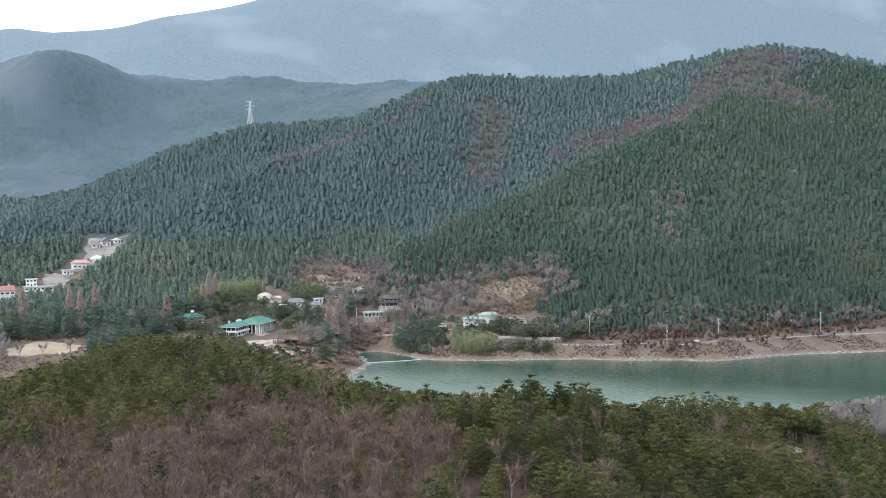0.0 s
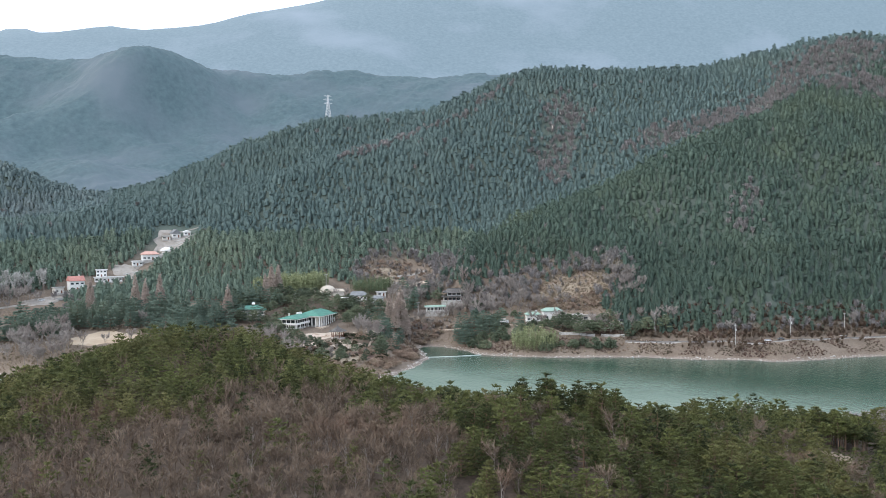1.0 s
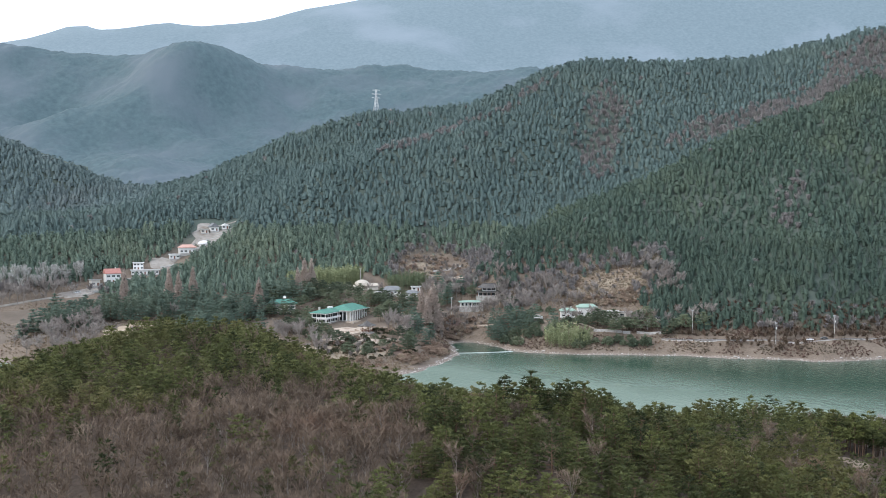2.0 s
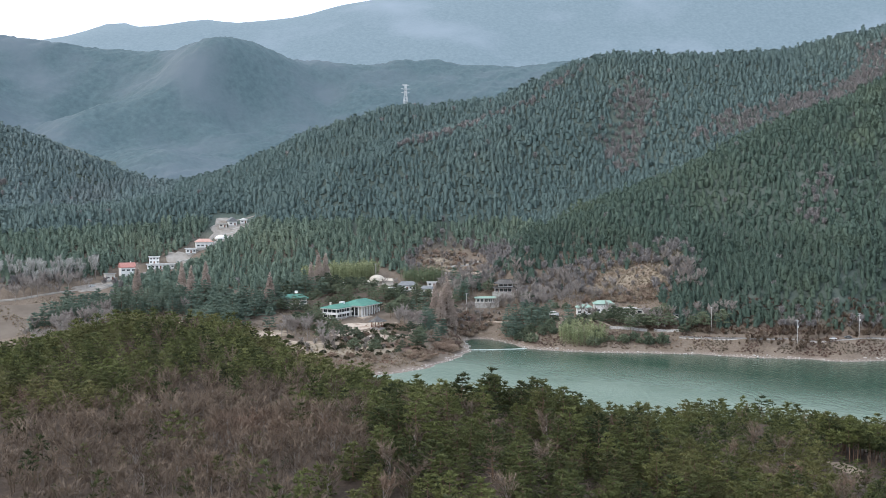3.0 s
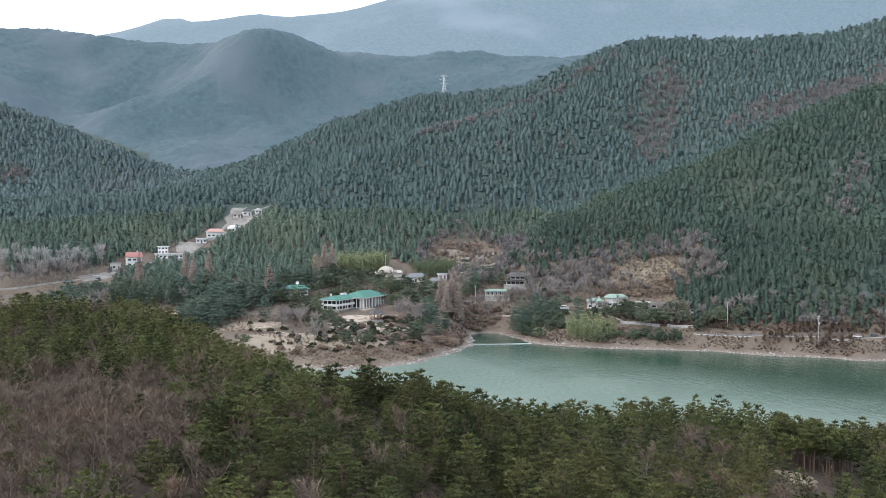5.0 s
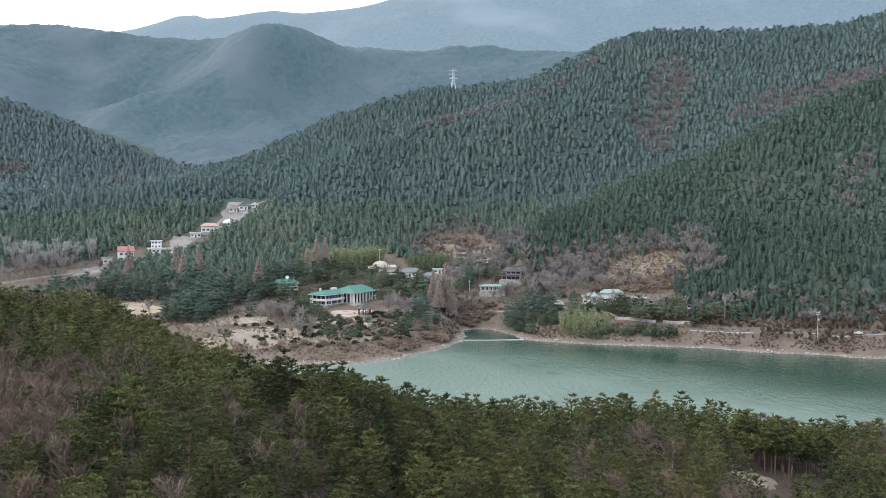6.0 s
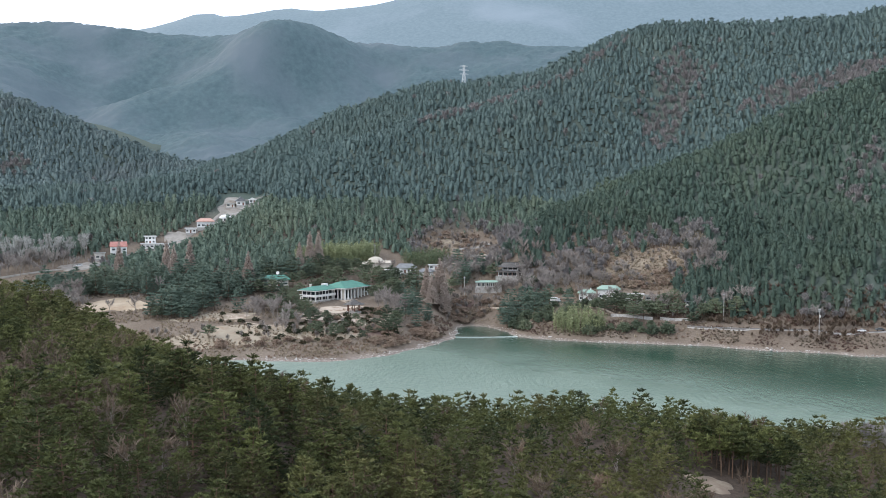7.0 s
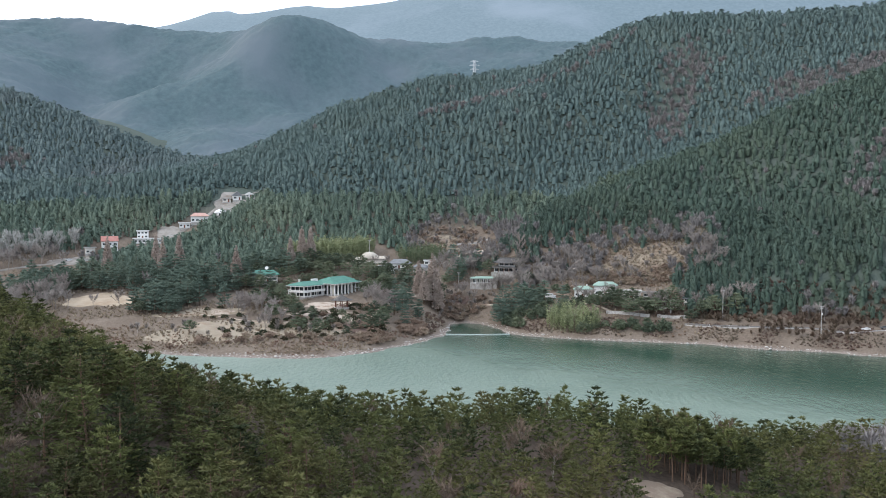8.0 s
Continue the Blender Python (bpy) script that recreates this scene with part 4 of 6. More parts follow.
M_FLOAT = surface("pale_float_plastic", (0.55, 0.58, 0.56), (0.72, 0.74, 0.72), 1.0, 0.6, 9, 0.05)
M_DARK = surface("dark_rubber", (0.02, 0.02, 0.02), (0.04, 0.04, 0.04), 1.0, 0.8, 9, 0.1)
M_CAR_WHITE = surface("white_car_paint", (0.72, 0.72, 0.72), (0.78, 0.78, 0.78), 0.5, 0.25, 4, 0.0, spec=0.5)
M_CAR_GREY = surface("grey_car_paint", (0.10, 0.105, 0.11), (0.14, 0.145, 0.15), 0.5, 0.3, 4, 0.0, spec=0.5)
M_GLASS = glass("dark_window_glass")


# ---------------------------------------------------------------- building helpers
def part(name, bm, material, parent, label=""):
    me = bpy.data.meshes.new(name)
    bm.normal_update()
    bm.to_mesh(me)
    bm.free()
    me.materials.append(material)
    ob = new(name, me)
    ob.parent = parent
    return tagged(ob, label)


def boxes(*rows, bevel=0.0):
    """One bmesh of boxes (x0, y0, z0, x1, y1, z1)."""
    bm = bmesh.new()
    for x0, y0, z0, x1, y1, z1 in rows:
        m = Matrix.Translation(((x0 + x1) / 2, (y0 + y1) / 2, (z0 + z1) / 2)) @ Matrix.Diagonal((x1 - x0, y1 - y0, z1 - z0, 1))
        bmesh.ops.create_cube(bm, size=1, matrix=m)
    if bevel:
        bmesh.ops.bevel(bm, geom=bm.edges[:], offset=bevel, segments=2, affect="EDGES")
    return bm


def tube(x, y, z0, z1, r0, r1=None, sides=10):
    bm = bmesh.new()
    bmesh.ops.create_cone(bm, cap_ends=True, segments=sides, radius1=r0, radius2=r0 if r1 is None else r1, depth=z1 - z0, matrix=Matrix.Translation((x, y, (z0 + z1) / 2)))
    return bm


def hip(x0, y0, x1, y1, z, top, inset=None, thick=0.28, sag=0.0):
    """A hipped roof slab over the rectangle, with an eave board's thickness; inset is how far its ridge stops short of the ends (0: gables)."""
    bm = bmesh.new()
    w, d = x1 - x0, y1 - y0
    inset = min(d, w) / 2 if inset is None else inset
    along = w >= d
    if along:
        r = [(x0 + inset, (y0 + y1) / 2), (x1 - inset, (y0 + y1) / 2)]
    else:
        r = [((x0 + x1) / 2, y0 + inset), ((x0 + x1) / 2, y1 - inset)]
    c = [(x0, y0), (x1, y0), (x1, y1), (x0, y1)]
    low = [bm.verts.new((*p, z)) for p in c]
    up = [bm.verts.new((*p, z + thick)) for p in c]
    rid = [bm.verts.new((*p, top)) for p in r]
    for k in range(4):
        bm.faces.new((low[k], low[(k + 1) % 4], up[(k + 1) % 4], up[k]))
    bm.faces.new(low[::-1])
    a, b = rid
    if along:
        bm.faces.new((up[0], up[1], b, a)), bm.faces.new((up[1], up[2], b)), bm.faces.new((up[2], up[3], a, b)), bm.faces.new((up[3], up[0], a))
    else:
        bm.faces.new((up[0], up[1], a)), bm.faces.new((up[1], up[2], b, a)), bm.faces.new((up[2], up[3], b)), bm.faces.new((up[3], up[0], a, b))
    return bm


def tiled_hip(x0, y0, x1, y1, z, top, inset, lift=0.5):
    """A tiled roof with a concave slope and corners that turn up."""
    bm = bmesh.new()
    cx, cy = (x0 + x1) / 2, (y0 + y1) / 2
    n, m = 12, 5
    rings = []
    for k in range(m + 1):
        t = k / m
        hx, hy = (x1 - x0) / 2 * (1 - t) + ((x1 - x0) / 2 - inset) * t, (y1 - y0) / 2 * (1 - t) + 0.08 * t
        ring = []
        for s in range(4 * n):
            e, u = divmod(s, n)
            u = u / n * 2 - 1
            px, py = [(u, -1), (1, u), (-u, 1), (-1, -u)][e]
            up = lift * abs(u) ** 3 * (1 - t) ** 2
            ring.append(bm.verts.new((cx + px * hx, cy + py * hy, z + (top - z) * (0.55 * t + 0.45 * t * t) + up)))
        rings.append(ring)
    for a, b in zip(rings[:-1], rings[1:]):
        for s in range(4 * n):
            bm.faces.new((a[s], a[(s + 1) % (4 * n)], b[(s + 1) % (4 * n)], b[s]))
    under = [bm.verts.new(v.co - Vector((0, 0, 0.25))) for v in rings[0]]
    for s in range(4 * n):
        bm.faces.new((under[s], under[(s + 1) % (4 * n)], rings[0][(s + 1) % (4 * n)], rings[0][s]))
    bm.faces.new(under[::-1])
    bm.faces.new(rings[-1])
    return bm


def window(parent, x0, x1, z0, z1, y, frame_m=None, bars=1):
    """A framed window on a wall that faces -y."""
    fm = frame_m or M_WHITE
    w = part("window", boxes((x0, y - 0.06, z0, x1, y + 0.04, z0 + 0.10), (x0, y - 0.06, z1 - 0.10, x1, y + 0.04, z1), (x0, y - 0.06, z0 + 0.10, x0 + 0.08, y + 0.04, z1 - 0.10),
                              (x1 - 0.08, y - 0.06, z0 + 0.10, x1, y + 0.04, z1 - 0.10)), fm, parent, "framed window")
    step = (x1 - x0 - 0.16) / (bars + 1)
    for k in range(bars + 1):
        part("pane", boxes((x0 + 0.08 + k * step + 0.03, y - 0.025, z0 + 0.10, x0 + 0.08 + (k + 1) * step - 0.03, y - 0.005, z1 - 0.10)), M_GLASS, w)
    return w


def placed(root, x, y, turn=0.0, lift=0.0, z=None):
    root.matrix_basis = pose(x, y, (ground_z(x, y) if z is None else z) + lift, 0, 0, turn)
    return root


def cottage(name, x, y, turn, w, d, h, roof, wall_m, roof_m, label, rise=1.8, inset=None, cols=3, storeys=1, over=0.7, chimney=False, roof_label=""):
    """A small house: plinth, wall, roof, windows and a door on its front."""
    root = new(name)
    part("plinth", boxes((-w / 2 - 0.1, -d / 2 - 0.1, -2.0, w / 2 + 0.1, d / 2 + 0.1, 0.35)), M_CONCRETE, root)
    part("wall", boxes((-w / 2, -d / 2, 0.35, w / 2, d / 2, h)), wall_m, root)
    if roof == "flat":
        part("roof", boxes((-w / 2 - over, -d / 2 - over, h, w / 2 + over, d / 2 + over, h + 0.3), (-w / 2 - over, -d / 2 - over, h + 0.3, w / 2 + over, -d / 2 - over + 0.2, h + 0.75)), roof_m, root, roof_label)
    else:
        part("roof", hip(-w / 2 - over, -d / 2 - over, w / 2 + over, d / 2 + over, h, h + rise, inset), roof_m, root, roof_label)
    step = w / cols
    for s in range(storeys):
        z = 0.35 + s * (h - 0.35) / storeys
        for k in range(cols):
            cx = -w / 2 + step * (k + 0.5)
            if s == 0 and k == cols // 2:
                part("door", boxes((cx - 0.5, -d / 2 - 0.06, z, cx + 0.5, -d / 2 + 0.03, z + 2.05)), M_TIMBER, root, "brown timber door")
            else:
                window(root, cx - step * 0.32, cx + step * 0.32, z + 0.9, z + min(2.2, h / storeys - 0.3), -d / 2)
    if chimney:
        part("chimney", boxes((w * 0.2, 0, h + 0.3, w * 0.2 + 0.7, 0.7, h + rise + 0.9)), wall_m, root)
    return placed(tagged(root, label, "house"), x, y, turn)


def drape(name, cx, cy, rx, ry, material, label, turn=0.0, lift=0.10, rough=0.12, category="ground", step=1.6):
    """A patch of other ground laid over the land, with a ragged outline."""
    c, s = math.cos(radians(turn)), math.sin(radians(turn))
    rings, spokes = max(4, int(max(rx, ry) / step)), 56
    a = np.arange(spokes) * 2 * np.pi / spokes
    edge = 1 + rough * (np.sin(3 * a + cx) + 0.7 * np.sin(5 * a + cy) + 0.5 * np.sin(9 * a + cx * 0.3))
    t = np.linspace(0, 1, rings + 1)[1:]
    u, v = t[:, None] * rx * edge * np.cos(a), t[:, None] * ry * edge * np.sin(a)
    x, y = np.r_[cx, (cx + u * c - v * s).ravel()], np.r_[cy, (cy + u * s + v * c).ravel()]
    z = height(x, y)
    z = np.where(z < 0.9, z - 0.4, z + lift)
    out = np.arange(1 + (rings - 1) * spokes, 1 + rings * spokes)
    z[out] -= lift + 0.3
    f = [(0, 1 + i, 1 + (i + 1) % spokes, 1 + (i + 1) % spokes) for i in range(spokes)]
    tri = np.array([(p[0], p[1], p[2]) for p in f])
    q = []
    for r in range(rings - 1):
        o = 1 + r * spokes
        for i in range(spokes):
            j = (i + 1) % spokes
            q += [(o + i, o + spokes + i, o + spokes + j), (o + i, o + spokes + j, o + j)]
    ob = new(name, mesh_np(name, np.stack([x, y, z], 1), np.r_[tri, np.array(q)], material, smooth=True))
    return tagged(ob, label, category, kind="structure")


def strip(name, line, width, material, label, lift=0.15, kind="structure", category="road", step=3.0):
    """A ribbon of road or path along a line of x, y, with a thickness that sinks into the ground."""
    p = np.array(dense([(a, b, 0) for a, b in line], step))[:, :2]
    for _ in range(3):
        p[1:-1] = (p[:-2] + 2 * p[1:-1] + p[2:]) / 4
    d = np.gradient(p, axis=0)
    n = np.stack([-d[:, 1], d[:, 0]], 1) / np.linalg.norm(d, axis=1)[:, None]
    z = height(p[:, 0], p[:, 1])
    for _ in range(4):
        z[1:-1] = (z[:-2] + 2 * z[1:-1] + z[2:]) / 4
    rows = []
    for off, dz in ((-width / 2, -1.2), (-width / 2, lift), (0, lift + 0.04), (width / 2, lift), (width / 2, -1.2)):
        rows.append(np.c_[p + n * off, z + dz])
    v = np.stack(rows, 1).reshape(-1, 3)
    ob = new(name, mesh_np(name, v, grid_faces(5, len(p)), material))
    return tagged(ob, label, category, kind=kind), p, n, z


# ---------------------------------------------------------------- ground of the garden, fields and road
drape("terraced_lot", -154, 768, 15, 24, M_LOT, "pale terraced building lot on the slope", 22, category="lot", lift=0.9)
drape("terraced_lot", -188, 722, 8, 13, M_LOT, "pale bare lot beside the hamlet lane", 42, category="lot", lift=0.9)
drape("terraced_lot", -238, 668, 15, 6, M_LOT, "pale bare lot beside the red-roofed house", 30, category="lot", lift=0.9)
drape("sand_field", -192, 584, 22, 14, M_SAND, "bare pale sandy field beside the pines", -8, category="field")
drape("garden_lawn", -128, 552, 24, 9, M_LAWN, "dry straw-coloured winter lawn above the shore", 12, category="lawn")
drape("garden_lawn", -98, 514, 50, 19, M_LAWN, "dry straw-coloured grass slope towards the lake", 8, category="lawn")
drape("garden_yard", -118, 553, 8, 8, M_PAVING, "bare sandy yard among clipped shrubs", 5, category="yard")
drape("villa_forecourt", -62, 570, 15, 9, M_PAVING, "pale paved forecourt below the villa", 20, lift=0.15, category="yard")
drape("garden_yard", -70, 548, 13, 5, M_PAVING, "pale sandy garden ground between clipped pines", 8, category="yard")
drape("garden_yard", -52, 540, 10, 5, M_PAVING, "pale sandy garden ground among rocks and shrubs", -10, category="yard")
drape("garden_yard", -74, 528, 14, 4, M_LAWN, "dry straw-coloured strip of garden lawn", 5, category="yard")
drape("car_park", -28, 585, 7, 5, M_PAVING, "pale paved parking place beside the villa", 30, lift=0.15, category="yard")
drape("car_park", -22, 612, 10, 4, M_PAVING, "pale paved yard behind the villa", 10, lift=0.15, category="yard")
drape("garden_bank", -38, 524, 12, 12, M_REDSOIL, "garden bank with reddish leaf litter", 30, category="bank")
drape("terrace_field", 8, 698, 20, 11, M_TERRACE, "terraced slope of dry straw grass and bare soil", -8, category="field", lift=0.4)
drape("terrace_field", 18, 676, 14, 7, M_PAVING, "levelled pale gravel terrace", 5, category="field", lift=0.5)
drape("bare_slope", 116, 612, 27, 11, M_TERRACE, "cleared slope with dry straw-coloured grass", -14, category="slope", lift=0.35)
drape("garden_terrace", 112, 562, 22, 9, M_LAWN, "worn grass terrace before the small houses", -14, lift=0.4, category="lawn")
drape("cove_bank", 6, 618, 12, 6, M_REDSOIL, "reddish bare bank at the head of the cove", 10, category="bank")
drape("mud_flat", -300, 608, 55, 17, M_MUD, "grey-brown mud flat beside the lake", 5, category="shore", step=3)
drape("dry_field", -292, 632, 48, 11, M_MUD, "bare grey-brown field on the valley floor", 3, category="field", step=3)
drape("ridge_clearing", 38.5, 184, 5, 4.2, M_TERRACE, "small sandy clearing among the ridge pines", 20, lift=0.25, category="clearing", step=0.8)

ROAD = [(126, 538), (134, 532), (154, 521), (172, 514), (190, 508.5), (206, 501), (230, 501), (261, 502.5), (300, 498), (327, 494), (400, 491), (520, 490)]
road, road_p, road_n, road_z = strip("road", ROAD, 4.0, M_ASPHALT, "narrow worn lakeside road on its bank")
for sx, (i, j, rz) in enumerate(zip(road_p[4::3], road_n[4::3], road_z[4::3])):
    if sx > 110:
        break
    root = new("road_post")
    part("post", boxes((-0.10, -0.10, -0.6, 0.10, 0.10, 0.75), bevel=0.02), M_CONCRETE, root)
    part("band", boxes((-0.105, -0.105, 0.45, 0.105, 0.105, 0.6)), M_WHITE, root)
    tagged(root, "short concrete guard post at the road's edge", "post", "guard posts along the road")
    root.matrix_basis = pose(i[0] - j[0] * 2.5, i[1] - j[1] * 2.5, rz, 0, 0, math.degrees(math.atan2(-j[0], j[1])))
kerb_line = [(float(a[0] - b[0] * 2.15), float(a[1] - b[1] * 2.15)) for a, b in zip(road_p[::3], road_n[::3])]
strip("road_kerb", kerb_line, 0.3, M_STONE, "pale concrete kerb along the lakeside road", 0.35, category="kerb")

garden_paths = [
    [(-42, 578), (-36, 566), (-34, 555), (-38, 544), (-46, 536)],
    [(-92, 562), (-80, 556), (-64, 552), (-50, 548), (-38, 544)],
    [(-128, 548), (-110, 538), (-92, 530), (-76, 524), (-60, 520), (-46, 520)],
    [(-30, 588), (-22, 600), (-20, 614), (-30, 628)],
    [(20, 618), (40, 606), (62, 586), (78, 566), (92, 553)],
]
for g in garden_paths:
    strip("garden_path", g, 1.7, M_PAVING, "narrow pale garden path", 0.14, category="path", step=1.5)

VILLAGE_ROAD = [(-300, 648), (-268, 655), (-244, 664), (-226, 680), (-206, 702), (-189, 716), (-179, 730), (-171, 748), (-167, 768), (-161, 786), (-150, 794), (-136, 797)]
strip("village_lane", VILLAGE_ROAD, 4.0, M_LOT, "pale concrete lane that climbs through the hamlet", 0.2, step=3)


def wall_run(name, line, tall, thick, material, label, down=1.5):
    p = np.array(dense([(a, b, 0) for a, b in line], 1.6))[:, :2]
    d = np.gradient(p, axis=0)
    n = np.stack([-d[:, 1], d[:, 0]], 1) / np.linalg.norm(d, axis=1)[:, None] * thick / 2
    z = height(p[:, 0], p[:, 1])
    rows = [np.c_[p - n, z - down], np.c_[p - n, z + tall], np.c_[p + n, z + tall], np.c_[p + n, z - down]]
    v = np.stack(rows, 1).reshape(-1, 3)
    f = grid_faces(4, len(p))
    e = 4 * (len(p) - 1)
    f = np.r_[f, [(0, 1, 2, 3)], [(e + 3, e + 2, e + 1, e)]]
    return tagged(new(name, mesh_np(name, v, f, material)), label, "wall", kind="")


for k, (cx, cy, ln) in enumerate(((-152, 776, 17), (-156, 768, 19), (-160, 758, 18), (-166, 750, 16), (-172, 741, 14), (-190, 719, 12), (-232, 672, 16))):
    wall_run("retaining_wall", [(cx - ln / 2 + 6, cy - 3), (cx + 6, cy - 1), (cx + ln / 2 + 6, cy + 2)], 1.5, 0.5, M_CONCRETE, "pale concrete retaining wall of a terraced lot")
for cx, cy, ln, tn in ((98, 551, 22, -0.25), (114, 556, 24, -0.3), (108, 566, 20, -0.2), (120, 545, 14, -0.4), (18, 670, 22, 0.05), (12, 684, 20, -0.05), (20, 697, 22, 0.1)):
    wall_run("garden_wall", [(cx - ln / 2, cy - tn * ln / 2), (cx, cy), (cx + ln / 2, cy + tn * ln / 2)], 1.5, 0.5, M_STONE, "low rough stone terrace wall")

# ---------------------------------------------------------------- the villa
def villa():
    root = new("villa")
    W, D = 17.0, 10.5                      # west wing: length of its front, width of its end
    part("plinth", boxes((-0.5, -0.6, -3.0, W, D, 0.3)), M_STONE, root)
    part("wall", boxes((0.6, 0.6, 0.3, W, D, 6.2)), M_WHITE, root, "white rendered west wing")
    part("balcony", boxes((-1.5, -1.6, 2.9, W, 0.6, 3.15), (-1.5, 0.6, 2.9, 0.6, D, 3.15), (-1.5, -1.6, 3.15, W, -1.4, 4.2), (-1.5, -1.4, 3.15, -1.3, D, 4.2), (-1.3, D - 0.2, 3.15, 0.6, D, 4.2)), M_WHITE, root, "white balcony with solid parapet round two sides")
    part("fascia", boxes((-1.9, -2.0, 6.2, W, D + 1.2, 6.6)), M_WHITE, root, "white eave board")
    part("roof", hip(-2.0, -2.1, W + 2.0, D + 1.3, 6.6, 8.7, 4.6, 0.12), M_TEAL, root, "teal-green tiled hipped roof")
    for k in range(5):
        x = 1.3 + k * 3.0
        window(root, x, x + 2.6, 3.4, 5.9, 0.6, M_CREAM, 1)
        window(root, x, x + 2.6, 0.7, 2.6, 0.6, M_CREAM, 1)
    end = Matrix.Translation((0.6, D, 0)) @ Matrix.Rotation(radians(-90), 4, "Z")
    for k in range(3):
        for z0, z1 in ((3.4, 5.9), (0.7, 2.6)):
            w = window(root, 0.8 + k * 3.1, 3.4 + k * 3.1, z0, z1, 0.0, M_CREAM, 1)
            for o in (w, *w.children):
                o.data.transform(end)
    for k in range(4):
        part("pillar", boxes((-1.4 + k * 5.4, -1.5, 0.3, -1.0 + k * 5.4, -1.1, 2.9)), M_WHITE, root)
    for k in range(2):
        part("pillar", boxes((-1.4, 4.2 + k * 5.6, 0.3, -1.0, 4.6 + k * 5.6, 2.9)), M_WHITE, root)
    # columned east wing, set forward of the first
    turn = Matrix.Translation((W, -8.5, 0))
    L, E = 23.5, 16.5

    def wing(name, bm, material, label=""):
        bm.transform(turn)
        return part(name, bm, material, root, label)
    wing("plinth", boxes((-0.4, -0.4, -3.0, L + 0.4, E, 0.28)), M_STONE)
    wing("wall", boxes((2.2, 2.4, 0.3, L - 0.4, E, 6.4)), M_CREAM, "rendered wall behind the colonnade")
    wing("fascia", boxes((-0.7, -0.7, 6.4, L + 0.7, E + 0.6, 7.0)), M_WHITE, "white eave board")
    wing("roof", hip(-1.1, -1.1, L + 1.1, E + 1.0, 7.0, 10.4, 6.2, 0.14), M_TEAL, "teal-green tiled hipped roof")
    wing("gutter", boxes((-1.25, -1.25, 6.9, L + 1.2, -1.1, 7.06), (-1.25, -1.1, 6.9, -1.1, E, 7.06)), M_WHITE, "white gutter under the eave")
    for k in range(8):
        wing("column", tube(0.4 + k * 3.2, 0.4, 0.3, 6.4, 0.42, 0.36, 12), M_WHITE, "tall white round column")
    for k in range(1, 4):
        wing("column", tube(0.4, 0.4 + k * 2.7, 0.3, 6.4, 0.40, 0.34, 12), M_WHITE, "tall white round column")
    wing("balcony", boxes((L + 0.4, 3.0, 2.9, L + 3.4, E - 2, 3.15), (L + 3.2, 3.0, 3.15, L + 3.4, E - 2, 4.2), (L + 0.4, 3.0, 3.15, L + 3.2, 3.2, 4.2)), M_WHITE, "white balcony with solid parapet at the end of the wing")
    for k in range(6):
        w = window(root, 3.2 + k * 3.0, 5.4 + k * 3.0, 0.6, 5.8, 2.4, M_CREAM, 1)
        for o in (w, *w.children):
            o.data.transform(turn)
    side = turn @ Matrix.Translation((2.2, E, 0)) @ Matrix.Rotation(radians(-90), 4, "Z")
    for k in range(4):
        w = window(root, 1.6 + k * 2.8, 3.6 + k * 2.8, 0.6, 5.8, 0.0, M_CREAM, 1)
        for o in (w, *w.children):
            o.data.transform(side)
    wing("terrace", boxes((-2.6, -2.4, -2.0, L + 1, 2.2, 0.24), (-3.8, -3.6, -2.0, 14, -2.4, 0.08)), M_PAVING, "paved terrace with steps")
    part("chimney", boxes((3.4, 6.2, 7.4, 4.3, 7.1, 9.7), (3.25, 6.05, 9.7, 4.45, 7.25, 9.9)), M_CREAM, root)
    part("roof_house", boxes((13.5, 4.4, 7.6, 17.5, 6.4, 9.5)), M_WHITE, root, "white box on the roof ridge")
    tagged(root, "white two-storey villa with teal-green roofs and tall colonnade", "villa")
    return placed(root, -78.0, 583.0, 57, z=17.0)


villa()


